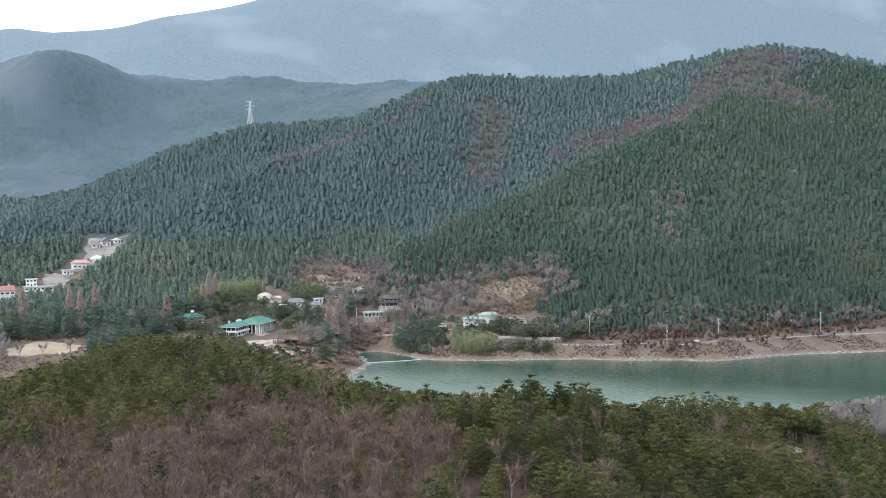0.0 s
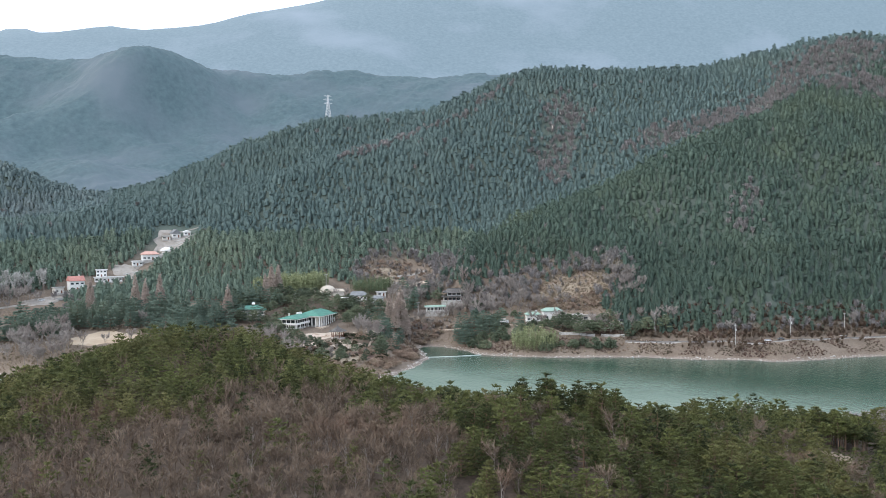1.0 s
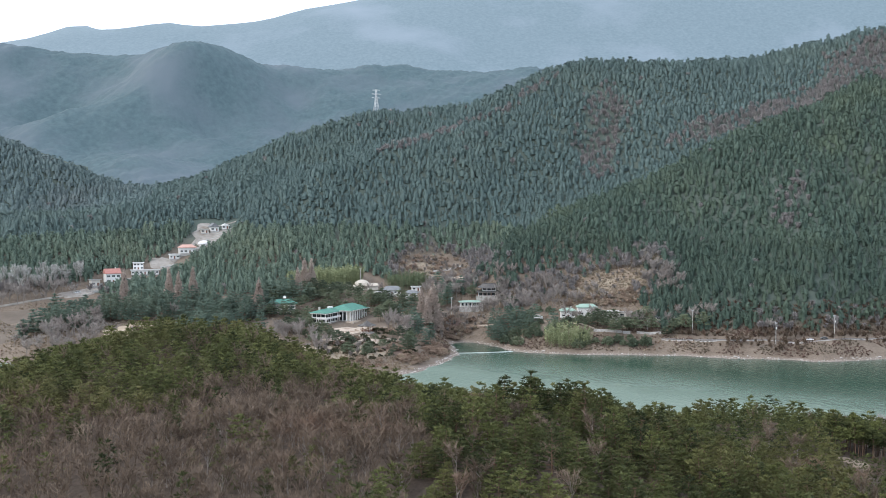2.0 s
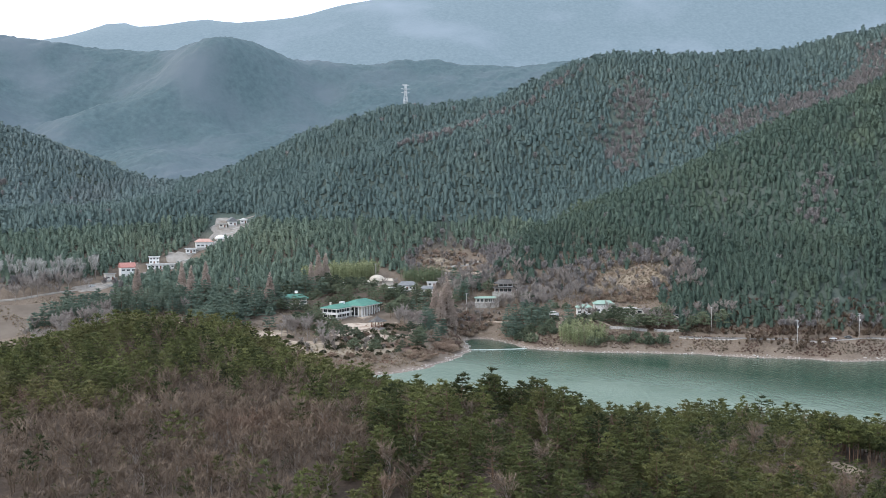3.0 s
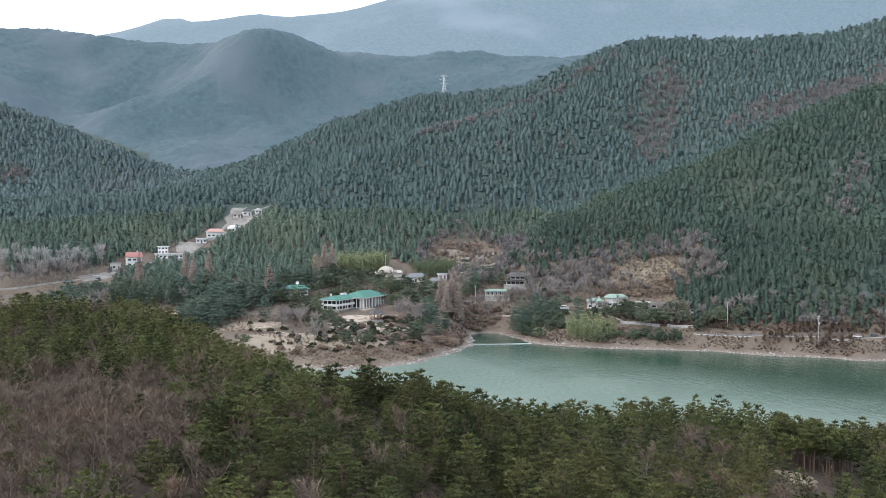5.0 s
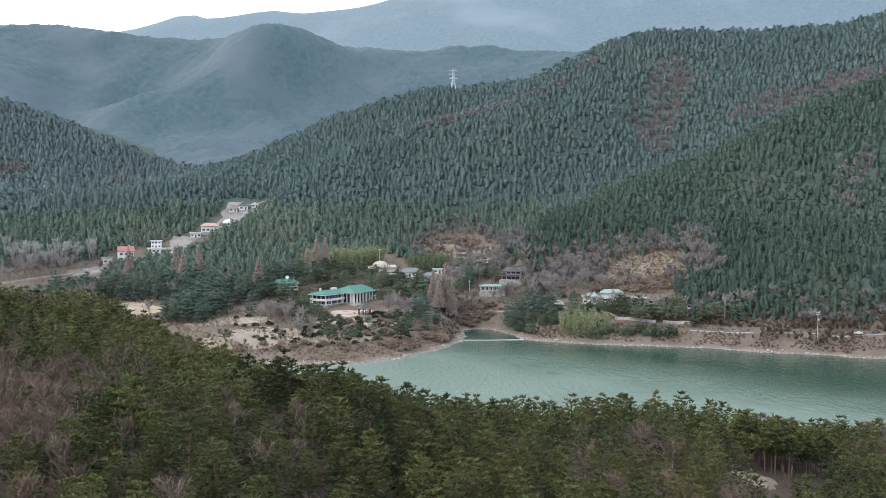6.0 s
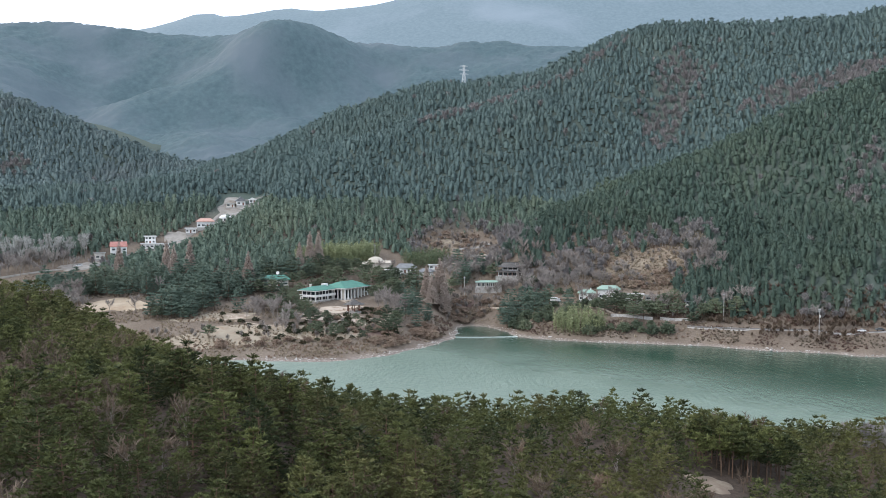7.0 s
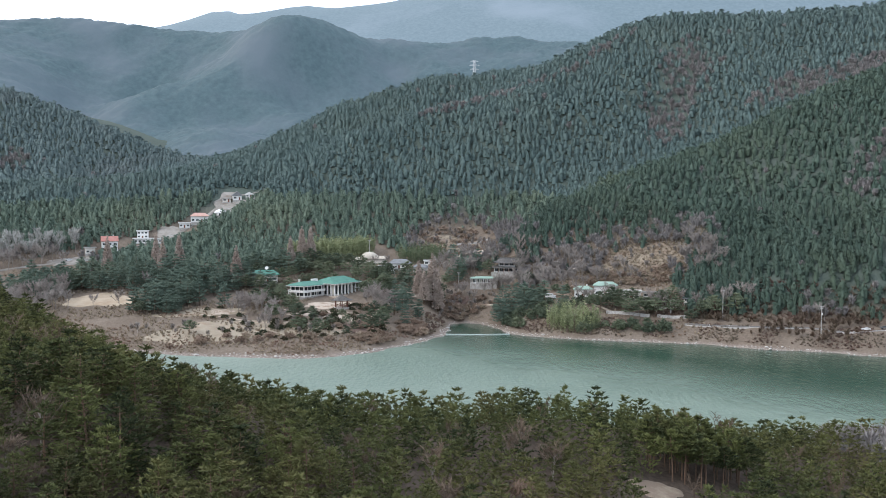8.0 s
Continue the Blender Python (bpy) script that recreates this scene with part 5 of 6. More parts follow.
def pavilion(x, y):
    root = new("garden_pavilion")
    part("base", tube(0, 0, -1.5, 0.45, 3.0, 3.0, 6), M_STONE, root, "hexagonal stone base")
    for k in range(6):
        a = radians(60 * k + 30)
        part("post", tube(2.4 * math.cos(a), 2.4 * math.sin(a), 0.45, 3.2, 0.14, 0.13, 8), M_TIMBER, root)
        b = radians(60 * k + 90)
        bm = boxes((-1.15, -0.05, 0.75, 1.15, 0.05, 0.85), (-1.15, -0.05, 1.15, 1.15, 0.05, 1.25))
        mid = radians(60 * k + 60)
        bm.transform(Matrix.Translation((2.08 * math.cos(mid), 2.08 * math.sin(mid), 0)) @ Matrix.Rotation(mid + math.pi / 2, 4, "Z"))
        part("rail", bm, M_TIMBER, root)
    bm = bmesh.new()
    n, rings = 36, []
    for t in (0, 0.25, 0.5, 0.75, 1):
        ring = []
        for s in range(n):
            a = 2 * math.pi * s / n
            hexr = math.cos(math.pi / 6) / math.cos((a % (math.pi / 3)) - math.pi / 6)
            r = 4.1 * (1 - t) * hexr + 0.1
            sharp = max(0.0, hexr - 0.9) * 5
            ring.append(bm.verts.new((r * math.cos(a), r * math.sin(a), 3.1 + 2.3 * (0.45 * t + 0.55 * t * t) + 0.5 * sharp * (1 - t) ** 2)))
        rings.append(ring)
    for a, b in zip(rings[:-1], rings[1:]):
        for s in range(n):
            bm.faces.new((a[s], a[(s + 1) % n], b[(s + 1) % n], b[s]))
    bm.faces.new(rings[0][::-1])
    bm.faces.new(rings[-1])
    part("roof", bm, M_TILE, root, "dark tiled hexagonal roof with upturned corners")
    part("finial", tube(0, 0, 5.3, 6.0, 0.16, 0.05, 8), M_TILE, root)
    tagged(root, "small hexagonal garden pavilion with dark tiled roof", "pavilion")
    placed(root, x, y, 12)
    root.scale = (1.5, 1.5, 1.4)
    return root


pavilion(-54.6, 559.5)


def dish_house():
    root = cottage("dish_house", -104, 607, 8, 15, 9, 4.2, "hip", M_CREAM, M_TEAL, "low house with teal-green hipped roof among garden pines", 2.6, 4.0, 4, over=1.2, roof_label="teal-green hipped roof")
    bm = bmesh.new()
    bmesh.ops.create_uvsphere(bm, u_segments=16, v_segments=8, radius=1.1, matrix=Matrix.Diagonal((1, 1, 0.35, 1)))
    bmesh.ops.delete(bm, geom=[v for v in bm.verts if v.co.z > 0.02], context="VERTS")
    bmesh.ops.solidify(bm, geom=bm.faces[:], thickness=0.06)
    bm.transform(pose(1.2, -0.6, 8.0, 62, 0, -15))
    dish = part("satellite_dish", bm, M_WHITE, root, "white satellite dish on the roof ridge")
    part("mast", tube(1.2, -0.1, 6.2, 7.9, 0.07, 0.07, 8), M_STEEL, dish)


dish_house()


def thatched_dome(x, y):
    root = new("thatched_hut")
    part("wall", tube(0, 0, -1.5, 2.0, 4.4, 4.4, 24), M_CREAM, root, "round clay wall")
    bm = bmesh.new()
    bmesh.ops.create_uvsphere(bm, u_segments=28, v_segments=14, radius=5.6, matrix=Matrix.Diagonal((1, 1, 0.72, 1)))
    bmesh.ops.delete(bm, geom=[v for v in bm.verts if v.co.z < -0.05], context="VERTS")
    bm.transform(Matrix.Translation((0, 0, 1.8)))
    part("roof", bm, M_THATCH, root, "rounded straw-thatched roof")
    part("eave", tube(0, 0, 1.45, 1.85, 5.5, 5.6, 28), M_THATCH, root)
    part("porch_roof", hip(2.0, -6.5, 12, -1.0, 1.6, 3.4, 1.5), M_THATCH, root, "low straw-thatched side roof")
    part("porch_wall", boxes((3, -5.6, -1.5, 11, -1.8, 1.6)), M_CREAM, root)
    part("porch_roof", hip(-12, -4.5, -4.5, 0.5, 1.0, 2.6, 1.5), M_THATCH, root, "low straw-thatched side roof")
    part("porch_wall", boxes((-11, -3.8, -1.5, -5.2, 0, 1.0)), M_CREAM, root)
    tagged(root, "round straw-thatched hut with a domed roof", "hut")
    placed(root, x, y, 0, 0.5)


thatched_dome(-47, 667)
cottage("white_house", -35, 648, 10, 9, 7, 3.4, "flat", M_WHITE, M_WHITE, "small white flat-roofed house among trees", cols=3)
cottage("white_house", -70, 655, 5, 8, 6, 3.0, "flat", M_WHITE, M_WHITE, "small white flat-roofed outbuilding among pines", cols=3)
cottage("grey_roofed_house", -27, 655, -8, 12, 7, 3.4, "hip", M_WHITE, M_SLATE, "long white house with grey hipped roof", 2.8, 3.0, 5, over=1.0)
cottage("grey_roofed_house", -14, 651, -14, 8, 6, 3.2, "hip", M_WHITE, M_SLATE, "small white house with grey hipped roof", 2.2, 2.4, 3, over=0.8)
cottage("white_house", -9, 664, 0, 6, 5, 3.2, "flat", M_WHITE, M_WHITE, "small white flat-roofed house behind the garden", cols=2)


def hanok():
    root = new("tile_roofed_house")
    part("plinth", boxes((-9, -5, -4, 9, 5.5, 0.4)), M_STONE, root, "rough stone plinth")
    part("wall", boxes((-7.6, -3.6, 0.4, 7.6, 4.2, 3.0)), M_WHITE, root)
    part("lower_roof", tiled_hip(-9.4, -5.6, 9.4, 6.2, 2.9, 4.7, 3.0, 0.6), M_TILE, root, "dark tiled lower roof with upturned eaves")
    part("upper_wall", boxes((-5.0, -2.2, 3.8, 5.0, 2.8, 6.0)), M_WHITE, root)
    part("upper_roof", tiled_hip(-8.0, -4.8, 8.0, 5.4, 5.9, 8.8, 3.4, 0.8), M_TILE, root, "dark tiled upper roof with upturned eaves")
    part("ridge", boxes((-4.7, 0.1, 8.65, 4.7, 0.5, 9.15)), M_TILE, root)
    for k in range(5):
        x = -7.0 + k * 2.9
        window(root, x, x + 2.3, 0.7, 2.6, -3.6, M_TIMBER, 1)
    for k in range(3):
        x = -4.4 + k * 3.1
        window(root, x, x + 2.5, 4.4, 5.7, -2.2, M_TIMBER, 1)
    for k in range(6):
        part("post", tube(-8.0 + k * 3.2, -4.3, 0.4, 3.0, 0.16), M_TIMBER, root)
    tagged(root, "two-tiered traditional house with dark tiled roofs and white walls", "house")
    placed(root, 39.5, 641, -12, 1.4)


hanok()


def tea_house():
    root = new("columned_house")
    part("plinth", boxes((-8.2, -4.4, -4, 8.2, 4.4, 0.2)), M_STONE, root, "rough stone plinth")
    part("wall", boxes((-7.0, -1.6, 0.2, 7.0, 4.0, 3.2)), M_CREAM, root)
    part("roof", hip(-8.4, -4.6, 8.4, 4.8, 3.3, 4.4, 4.2), M_MINT, root, "low pale mint hipped roof")
    part("fascia", boxes((-8.2, -4.4, 3.0, 8.2, -4.1, 3.3), (-8.2, -4.1, 3.0, -7.9, 4.4, 3.3)), M_WHITE, root, "white eave beam")
    for k in range(7):
        part("column", tube(-7.6 + k * 2.53, -4.0, 0.2, 3.0, 0.2), M_WHITE, root, "white column")
    for k in range(5):
        window(root, -6.6 + k * 2.7, -4.6 + k * 2.7, 0.6, 2.8, -1.6, M_WHITE, 1)
    part("railing", boxes((-8.0, -4.3, 0.95, 8.0, -4.2, 1.05), (-8.0, -4.3, 0.55, 8.0, -4.2, 0.62)), M_WHITE, root, "white porch railing")
    tagged(root, "low house with pale roof and white columned porch", "house")
    placed(root, 25, 634, -6, 1.6)


tea_house()
cottage("mint_roofed_house", 78, 580, -10, 9, 7, 4.6, "hip", M_WHITE, M_MINT, "small white house with pale mint-green roof", 1.9, 2.6, 3, over=0.8, chimney=True, roof_label="pale mint-green hipped roof")
cottage("mint_roofed_house", 90, 577, -10, 12, 8, 5.6, "hip", M_WHITE, M_MINT, "white house with pale mint-green roof beside another", 2.2, 2.8, 3, over=0.8, roof_label="pale mint-green hipped roof")
cottage("grey_shed", 103, 569, -14, 10, 6, 4.0, "gable", M_CREAM, M_CONCRETE, "low rendered shed with pale grey pitched roof", 1.4, 0.0, 3)
cottage("grey_shed", 114, 572, -14, 8, 4, 3.4, "flat", M_CREAM, M_CONCRETE, "low flat-roofed block shed on the terrace", cols=2)
cottage("grey_shed", 132, 556, -18, 6, 4, 2.4, "gable", M_CREAM, M_SLATE, "low grey-roofed shed near the road", 1.2, 0.0, 2)

# hamlet in the side valley
cottage("red_roofed_house", -220, 688, 20, 10, 8.5, 6.8, "gable", M_WHITE, M_RED, "two-storey white house with red tiled gable roof", 3.4, 0.0, 3, 2, 0.5, True, "red tiled roof")
cottage("cream_house", -231, 682, 24, 6, 6, 4.2, "flat", M_CREAM, M_CONCRETE, "small cream flat-roofed house beside the red one", cols=2)
cottage("white_house", -200, 709, 8, 19, 7, 3.4, "flat", M_WHITE, M_WHITE, "long low white flat-roofed house on a terrace", cols=7)
cottage("white_house", -205, 713, 8, 7, 5, 5.4, "flat", M_WHITE, M_WHITE, "white upper block of a flat-roofed house", cols=3, storeys=2)
cottage("pink_roofed_house", -172, 738, 12, 12, 8, 4.4, "hip", M_WHITE, M_PINKROOF, "white house with faded pink tiled roof", 2.4, 3.0, 4, roof_label="faded pink tiled roof")
cottage("white_house", -181, 731, 12, 7, 5, 3.4, "flat", M_WHITE, M_WHITE, "small white flat-roofed annexe", cols=3)
cottage("gable_house", -154, 781, 14, 6.5, 8.5, 3.4, "gable", M_WHITE, M_SLATE, "white steep-gabled house on the top terrace", 3.4, 0.0, 2, 1, roof_label="grey pitched roof")
cottage("gable_house", -161, 778, 8, 6, 5, 2.9, "flat", M_CREAM, M_CONCRETE, "small white annexe on the top terrace", cols=2)
cottage("gable_house", -145, 782, 8, 5, 6, 2.8, "gable", M_WHITE, M_WHITE, "small white gabled house on the top terrace", 1.8, 0.0, 2)


def round_house(x, y):
    root = new("domed_house")
    part("wall", tube(0, 0, -1.5, 1.8, 3.6, 3.6, 20), M_WHITE, root)
    bm = bmesh.new()
    bmesh.ops.create_uvsphere(bm, u_segments=20, v_segments=12, radius=3.8, matrix=Matrix.Diagonal((1.3, 1, 0.75, 1)))
    bmesh.ops.delete(bm, geom=[v for v in bm.verts if v.co.z < -0.05], context="VERTS")
    bm.transform(Matrix.Translation((0, 0, 1.7)))
    part("roof", bm, M_WHITE, root, "white rounded roof")
    part("door", boxes((-0.6, -3.75, 0, 0.6, -3.4, 1.7)), M_GLASS, root)
    tagged(root, "small white house with rounded roof on the slope", "house")
    placed(root, x, y)


round_house(-160, 752)


# ---------------------------------------------------------------- poles, pylon, boom, cars
def pole(x, y, tall, box=True, arms=2, turn=0.0, z=None):
    root = new("utility_pole")
    part("shaft", tube(0, 0, -1.5, tall, 0.20, 0.12, 10), M_POLE, root)
    for k in range(arms):
        h = tall - 0.5 - 0.9 * k
        a = part("cross_arm", boxes((-1.0, -0.06, h, 1.0, 0.06, h + 0.14)), M_STEEL, root)
        for q in (-0.85, 0, 0.85):
            part("insulator", tube(q, 0, h + 0.14, h + 0.42, 0.07, 0.05, 8), M_WHITE, a)
    if box:
        part("transformer", tube(0.5, 0, tall - 4.6, tall - 3.5, 0.34, 0.34, 12), M_WHITE, root, "white cylindrical transformer")
    tagged(root, "grey concrete utility pole with cross arms", "pole", "utility poles by the lake")
    return placed(root, x, y, turn, z=z)


pole(183.5, 504, 13.2, turn=20)
pole(143.5, 533, 15.0, False, 1, turn=30)
pole(150.5, 535, 10.5, False, 1, turn=30)
pole(222, 505, 13.0, turn=5)
pole(262, 508, 13.2, False, 1)
pole(300, 503, 13.2, False, 1)
pole(9.5, 623, 14.0, False, 1)
pole(-47.5, 672, 13.0, False, 1)
pole(-282, 668, 14.0, True, 1)
pole(-216, 676, 9.0, False, 1)
pole(120, 548, 8.0, False, 1)


def pylon(x, y, z):
    root = new("power_pylon")
    tall, b, t = 36.0, 3.8, 0.9

    def half(h):
        return b + (t - b) * min(1, h / (tall * 0.72))
    for sx in (-1, 1):
        for sy in (-1, 1):
            v, f = Soup(), None
            for h0, h1 in ((-2, tall * 0.35), (tall * 0.35, tall * 0.72), (tall * 0.72, tall)):
                w0, w1 = half(max(0, h0)), half(h1)
                v.add(*rod((sx * w0, sy * w0, h0), (sx * w1, sy * w1, h1), 0.34, 0.26, 4))
            ob = new("leg", mesh_np("leg", *v.arrays(), M_STEEL))
            ob.parent = root
    n = 9
    for k in range(n):
        h0, h1 = tall * 0.98 * k / n, tall * 0.98 * (k + 1) / n
        w0, w1 = half(h0), half(h1)
        v = Soup()
        for p, q in (((-1, -1), (1, -1)), ((1, -1), (1, 1)), ((1, 1), (-1, 1)), ((-1, 1), (-1, -1))):
            v.add(*rod((p[0] * w0, p[1] * w0, h0), (q[0] * w1, q[1] * w1, h1), 0.16, 0.15, 3))
            v.add(*rod((q[0] * w0, q[1] * w0, h0), (p[0] * w1, p[1] * w1, h1), 0.16, 0.15, 3))
        ob = new("lattice_bay", mesh_np("lattice_bay", *v.arrays(), M_STEEL))
        ob.parent = root
    for h, w in ((tall * 0.66, 6.0), (tall * 0.80, 7.0), (tall * 0.94, 5.5)):
        v = Soup()
        for sx in (-1, 1):
            for sy in (-0.8, 0.8):
                v.add(*rod((0, sy, h), (sx * w, 0, h + 0.6), 0.26, 0.18, 4))
            v.add(*rod((0, 0, h + 2.2), (sx * w, 0, h + 0.6), 0.22, 0.16, 4))
        ob = new("cross_arm", mesh_np("cross_arm", *v.arrays(), M_STEEL))
        ob.parent = root
    tagged(root, "pale steel lattice power pylon behind the wooded ridge", "pylon")
    root.matrix_basis = pose(x, y, z, 0, 0, 15)


pylon(40, 1345, 214)


def boom():
    root = new("floating_boom")
    a, b = np.array((1.5, 555.5)), np.array((36, 556.5))
    n = 22
    for k in range(n):
        p, q = a + (b - a) * k / n, a + (b - a) * (k + 0.92) / n
        sag = lambda u: 1.2 * math.sin(math.pi * u)
        v, f = rod((p[0], p[1] - sag(k / n), 0.08), (q[0], q[1] - sag((k + 1) / n), 0.08), 0.26, 0.26, 8)
        ob = new("float", mesh_np("float", v, f, M_FLOAT))
        ob.parent = root
    tagged(root, "line of pale floats closing the cove", "boom")


boom()


def car(x, y, turn, paint, label, lift=0.2, z=None):
    root = new("car")
    bm = bmesh.new()
    prof = [(-2.1, 0.35), (-2.15, 0.85), (-1.9, 0.98), (-1.1, 1.02), (-0.55, 1.46), (0.9, 1.48), (1.55, 1.02), (2.05, 0.95), (2.15, 0.7), (2.1, 0.35)]
    l = [bm.verts.new((u, -0.86 + (0.12 if h > 1.1 else 0), h)) for u, h in prof]
    r = [bm.verts.new((u, 0.86 - (0.12 if h > 1.1 else 0), h)) for u, h in prof]
    for k in range(len(prof)):
        j = (k + 1) % len(prof)
        bm.faces.new((l[k], l[j], r[j], r[k]))
    bm.faces.new(l[::-1]), bm.faces.new(r)
    part("body", bm, paint, root)
    for s in (-1, 1):
        part("side_window", boxes((-0.75, s * 0.80 - 0.03, 1.06, 1.15, s * 0.80 + 0.03, 1.38)), M_GLASS, root)
        for u in (-1.35, 1.35):
            bm = tube(0, 0, -0.12, 0.12, 0.33, 0.33, 14)
            bm.transform(Matrix.Translation((u, s * 0.78, 0.33)) @ Matrix.Rotation(math.pi / 2, 4, "X"))
            part("wheel", bm, M_DARK, root)
    for u in (-1.0, 1.36):
        bm = boxes((-0.03, -0.66, -0.24, 0.03, 0.66, 0.24))
        bm.transform(Matrix.Translation((u + (0.14 if u < 0 else 0), 0, 1.24)) @ Matrix.Rotation(0.86 if u < 0 else -0.93, 4, "Y"))
        part("windscreen", bm, M_GLASS, root)
    tagged(root, label, "car")
    return placed(root, x, y, turn, lift, z)


car(258, 503.2, 2, M_CAR_WHITE, "small white car on the lakeside road", 0.35)
car(205, 503.2, -20, M_CAR_WHITE, "small white car parked on the lakeside road", 0.35)
car(214, 503, -5, M_CAR_GREY, "small dark car on the lakeside road", 0.35)
car(-30, 586, 60, M_CAR_GREY, "small dark car on the paved parking place", 0.3)
car(-240, 668, 30, M_CAR_WHITE, "small white car beside the hamlet lane", 0.3)


def truck(x, y, turn):
    root = new("white_truck")
    part("cargo_box", boxes((-2.8, -1.0, 0.9, 1.4, 1.0, 3.0), bevel=0.06), M_WHITE, root, "white cargo box")
    part("cab", boxes((1.5, -0.95, 0.5, 3.1, 0.95, 2.3), bevel=0.15), M_CAR_WHITE, root)
    part("windscreen", boxes((3.08, -0.8, 1.4, 3.13, 0.8, 2.1)), M_GLASS, root)
    part("chassis", boxes((-2.7, -0.5, 0.5, 2.8, 0.5, 0.9)), M_DARK, root)
    for u in (-1.7, 2.2):
        for s in (-1, 1):
            bm = tube(0, 0, -0.15, 0.15, 0.4, 0.4, 14)
            bm.transform(Matrix.Translation((u, s * 0.85, 0.4)) @ Matrix.Rotation(math.pi / 2, 4, "X"))
            part("wheel", bm, M_DARK, root)
    tagged(root, "white box truck parked among garden trees", "truck")
    placed(root, x, y, turn, 0.1)


truck(61, 590, -20)

# ---------------------------------------------------------------- garden plants
rg = np.random.default_rng(21)


def cone_shape(seed, tall=17.0, spread=2.9, sprays=330, size=1.2, blades=5):
    """A narrow conical tree of feathery sprays."""
    r = np.random.default_rng(seed)
    wood = Soup()
    wood.add(*rod((0, 0, -1), (0, 0, tall * 0.5), 0.30, 0.18, 6))
    wood.add(*rod((0, 0, tall * 0.5), (0, 0, tall), 0.18, 0, 5))
    t = 1 - np.sqrt(r.uniform(0, 1, sprays)) * 0.88
    a = r.uniform(0, 6.28, sprays)
    rad = spread * (1.02 - t) * np.sqrt(r.uniform(0.15, 1, sprays))
    c = np.stack([np.cos(a) * rad, np.sin(a) * rad, tall * t], 1)
    for k in range(0, sprays, 4):
        wood.add(*rod((0, 0, c[k, 2] - 0.3), c[k], 0.05, 0, 3))
    return wood.arrays(), tufts(r, c, size, blades, 0.65, 0.30)


def ball_shape(seed, rad=1.0, sprays=46, size=0.5, blades=5, squash=0.85):
    r = np.random.default_rng(seed)
    d = r.normal(size=(sprays, 3))
    d /= np.linalg.norm(d, axis=1)[:, None]
    d[:, 2] = np.abs(d[:, 2])
    c = d * rad * r.uniform(0.6, 1.0, (sprays, 1)) * (1, 1, squash) + (0, 0, 0.15)
    wood = Soup()
    for k in range(0, sprays, 3):
        wood.add(*rod((0, 0, -0.3), c[k], 0.04, 0, 3))
    return wood.arrays(), tufts(r, c, size, blades, 0.4, 0.4)


def plant(kinds, x, y, small=0.8, large=1.15, group="", first=[]):
    """Puts one thing of the given kinds at each place; the first of each kind is used itself."""
    for i, (px, py) in enumerate(zip(x, y)):
        k = kinds[i % len(kinds)]
        sc = rg.uniform(small, large)
        m = pose(px, py, ground_z(px, py), 0, 0, rg.uniform(0, 360))
        ob = k if i < len(kinds) else copy_thing(k, m)
        ob.matrix_basis = m @ Matrix.Diagonal((sc, sc, sc * rg.uniform(0.9, 1.1), 1))
        tagged(ob, group=group)


HOUSES = [(-80, 592, 9), (-72, 594, 10), (-60, 594, 10), (-52, 602, 10), (-46, 606, 7), (-74, 604, 9), (-104, 607, 8), (-47, 667, 9), (-35, 648, 6), (-20, 655, 9), (-6, 642, 6), (-9, 664, 4), (35, 637, 9), (22, 629, 8), (78, 578, 6), (88, 575, 6), (100, 565, 6),
          (112, 572, 5), (132, 556, 4), (-55, 562, 5), (59, 570, 4), (-66, 576, 10), (-70, 655, 5), (-28, 585, 6), (-22, 612, 6), (-70, 566, 8), (-46, 580, 7), (-60, 556, 7), (-118, 553, 8), (-200, 588, 13), (-184, 584, 13)]


def free(x, y):
    k = height(x, y) > 1.2
    for hx_, hy_, r in HOUSES:
        k &= (x - hx_) ** 2 + (y - hy_) ** 2 > r * r
    return k


def inside(cx, cy, rx, ry, turn=0.0):
    return lambda x, y: oval(x, y, cx, cy, rx, ry, turn) & free(x, y)


def spots(cx, cy, rx, ry, step, turn=0.0, keep=1.0):
    m = max(rx, ry)
    x, y = scatter(rg, (cx - m, cy - m, cx + m, cy + m), step, inside(cx, cy, rx, ry, turn))
    k = rg.uniform(0, 1, len(x)) < keep
    return x[k], y[k]


def join(*pairs):
    return np.concatenate([p[0] for p in pairs]), np.concatenate([p[1] for p in pairs])


# tall dark pines west and north of the villa
def at(*xy):
    return np.array(xy[0::2], float), np.array(xy[1::2], float)


tall_kinds = [tree_thing("tall_pine", *pine_shape(800 + s, 13 + s, 4.3, 8, 5, 1.5, 4, 0.14), M_BARK, M_PINE_FOOT, "tall green pine beside the garden") for s in range(4)]
x, y = join(at(-110, 597, -99, 597, -104, 593, -115, 602, -9, 630, -118, 561, -28, 603, -20, 548, -20, 616, -22, 566, -26, 556), spots(-172, 612, 70, 22, 6.6, -6), spots(-134, 592, 18, 14, 6.4), spots(-100, 626, 18, 8, 5.8), spots(-148, 574, 18, 13, 5.6), spots(-152, 557, 17, 9, 5.6), spots(-20, 574, 7, 14, 6.5, 20, 0.8), spots(6, 642, 16, 7, 6, 0, 0.7), spots(-226, 600, 22, 14, 6.5), spots(-232, 618, 18, 14, 6.2), spots(-248, 596, 16, 12, 6.5), spots(40, 592, 12, 20, 5.6, 20, 0.85), spots(58, 574, 12, 10, 5.6, 0, 0.8), spots(14, 656, 14, 8, 7, 0, 0.7))
plant(tall_kinds, x, y, 0.62, 1.02, "tall pines round the garden")

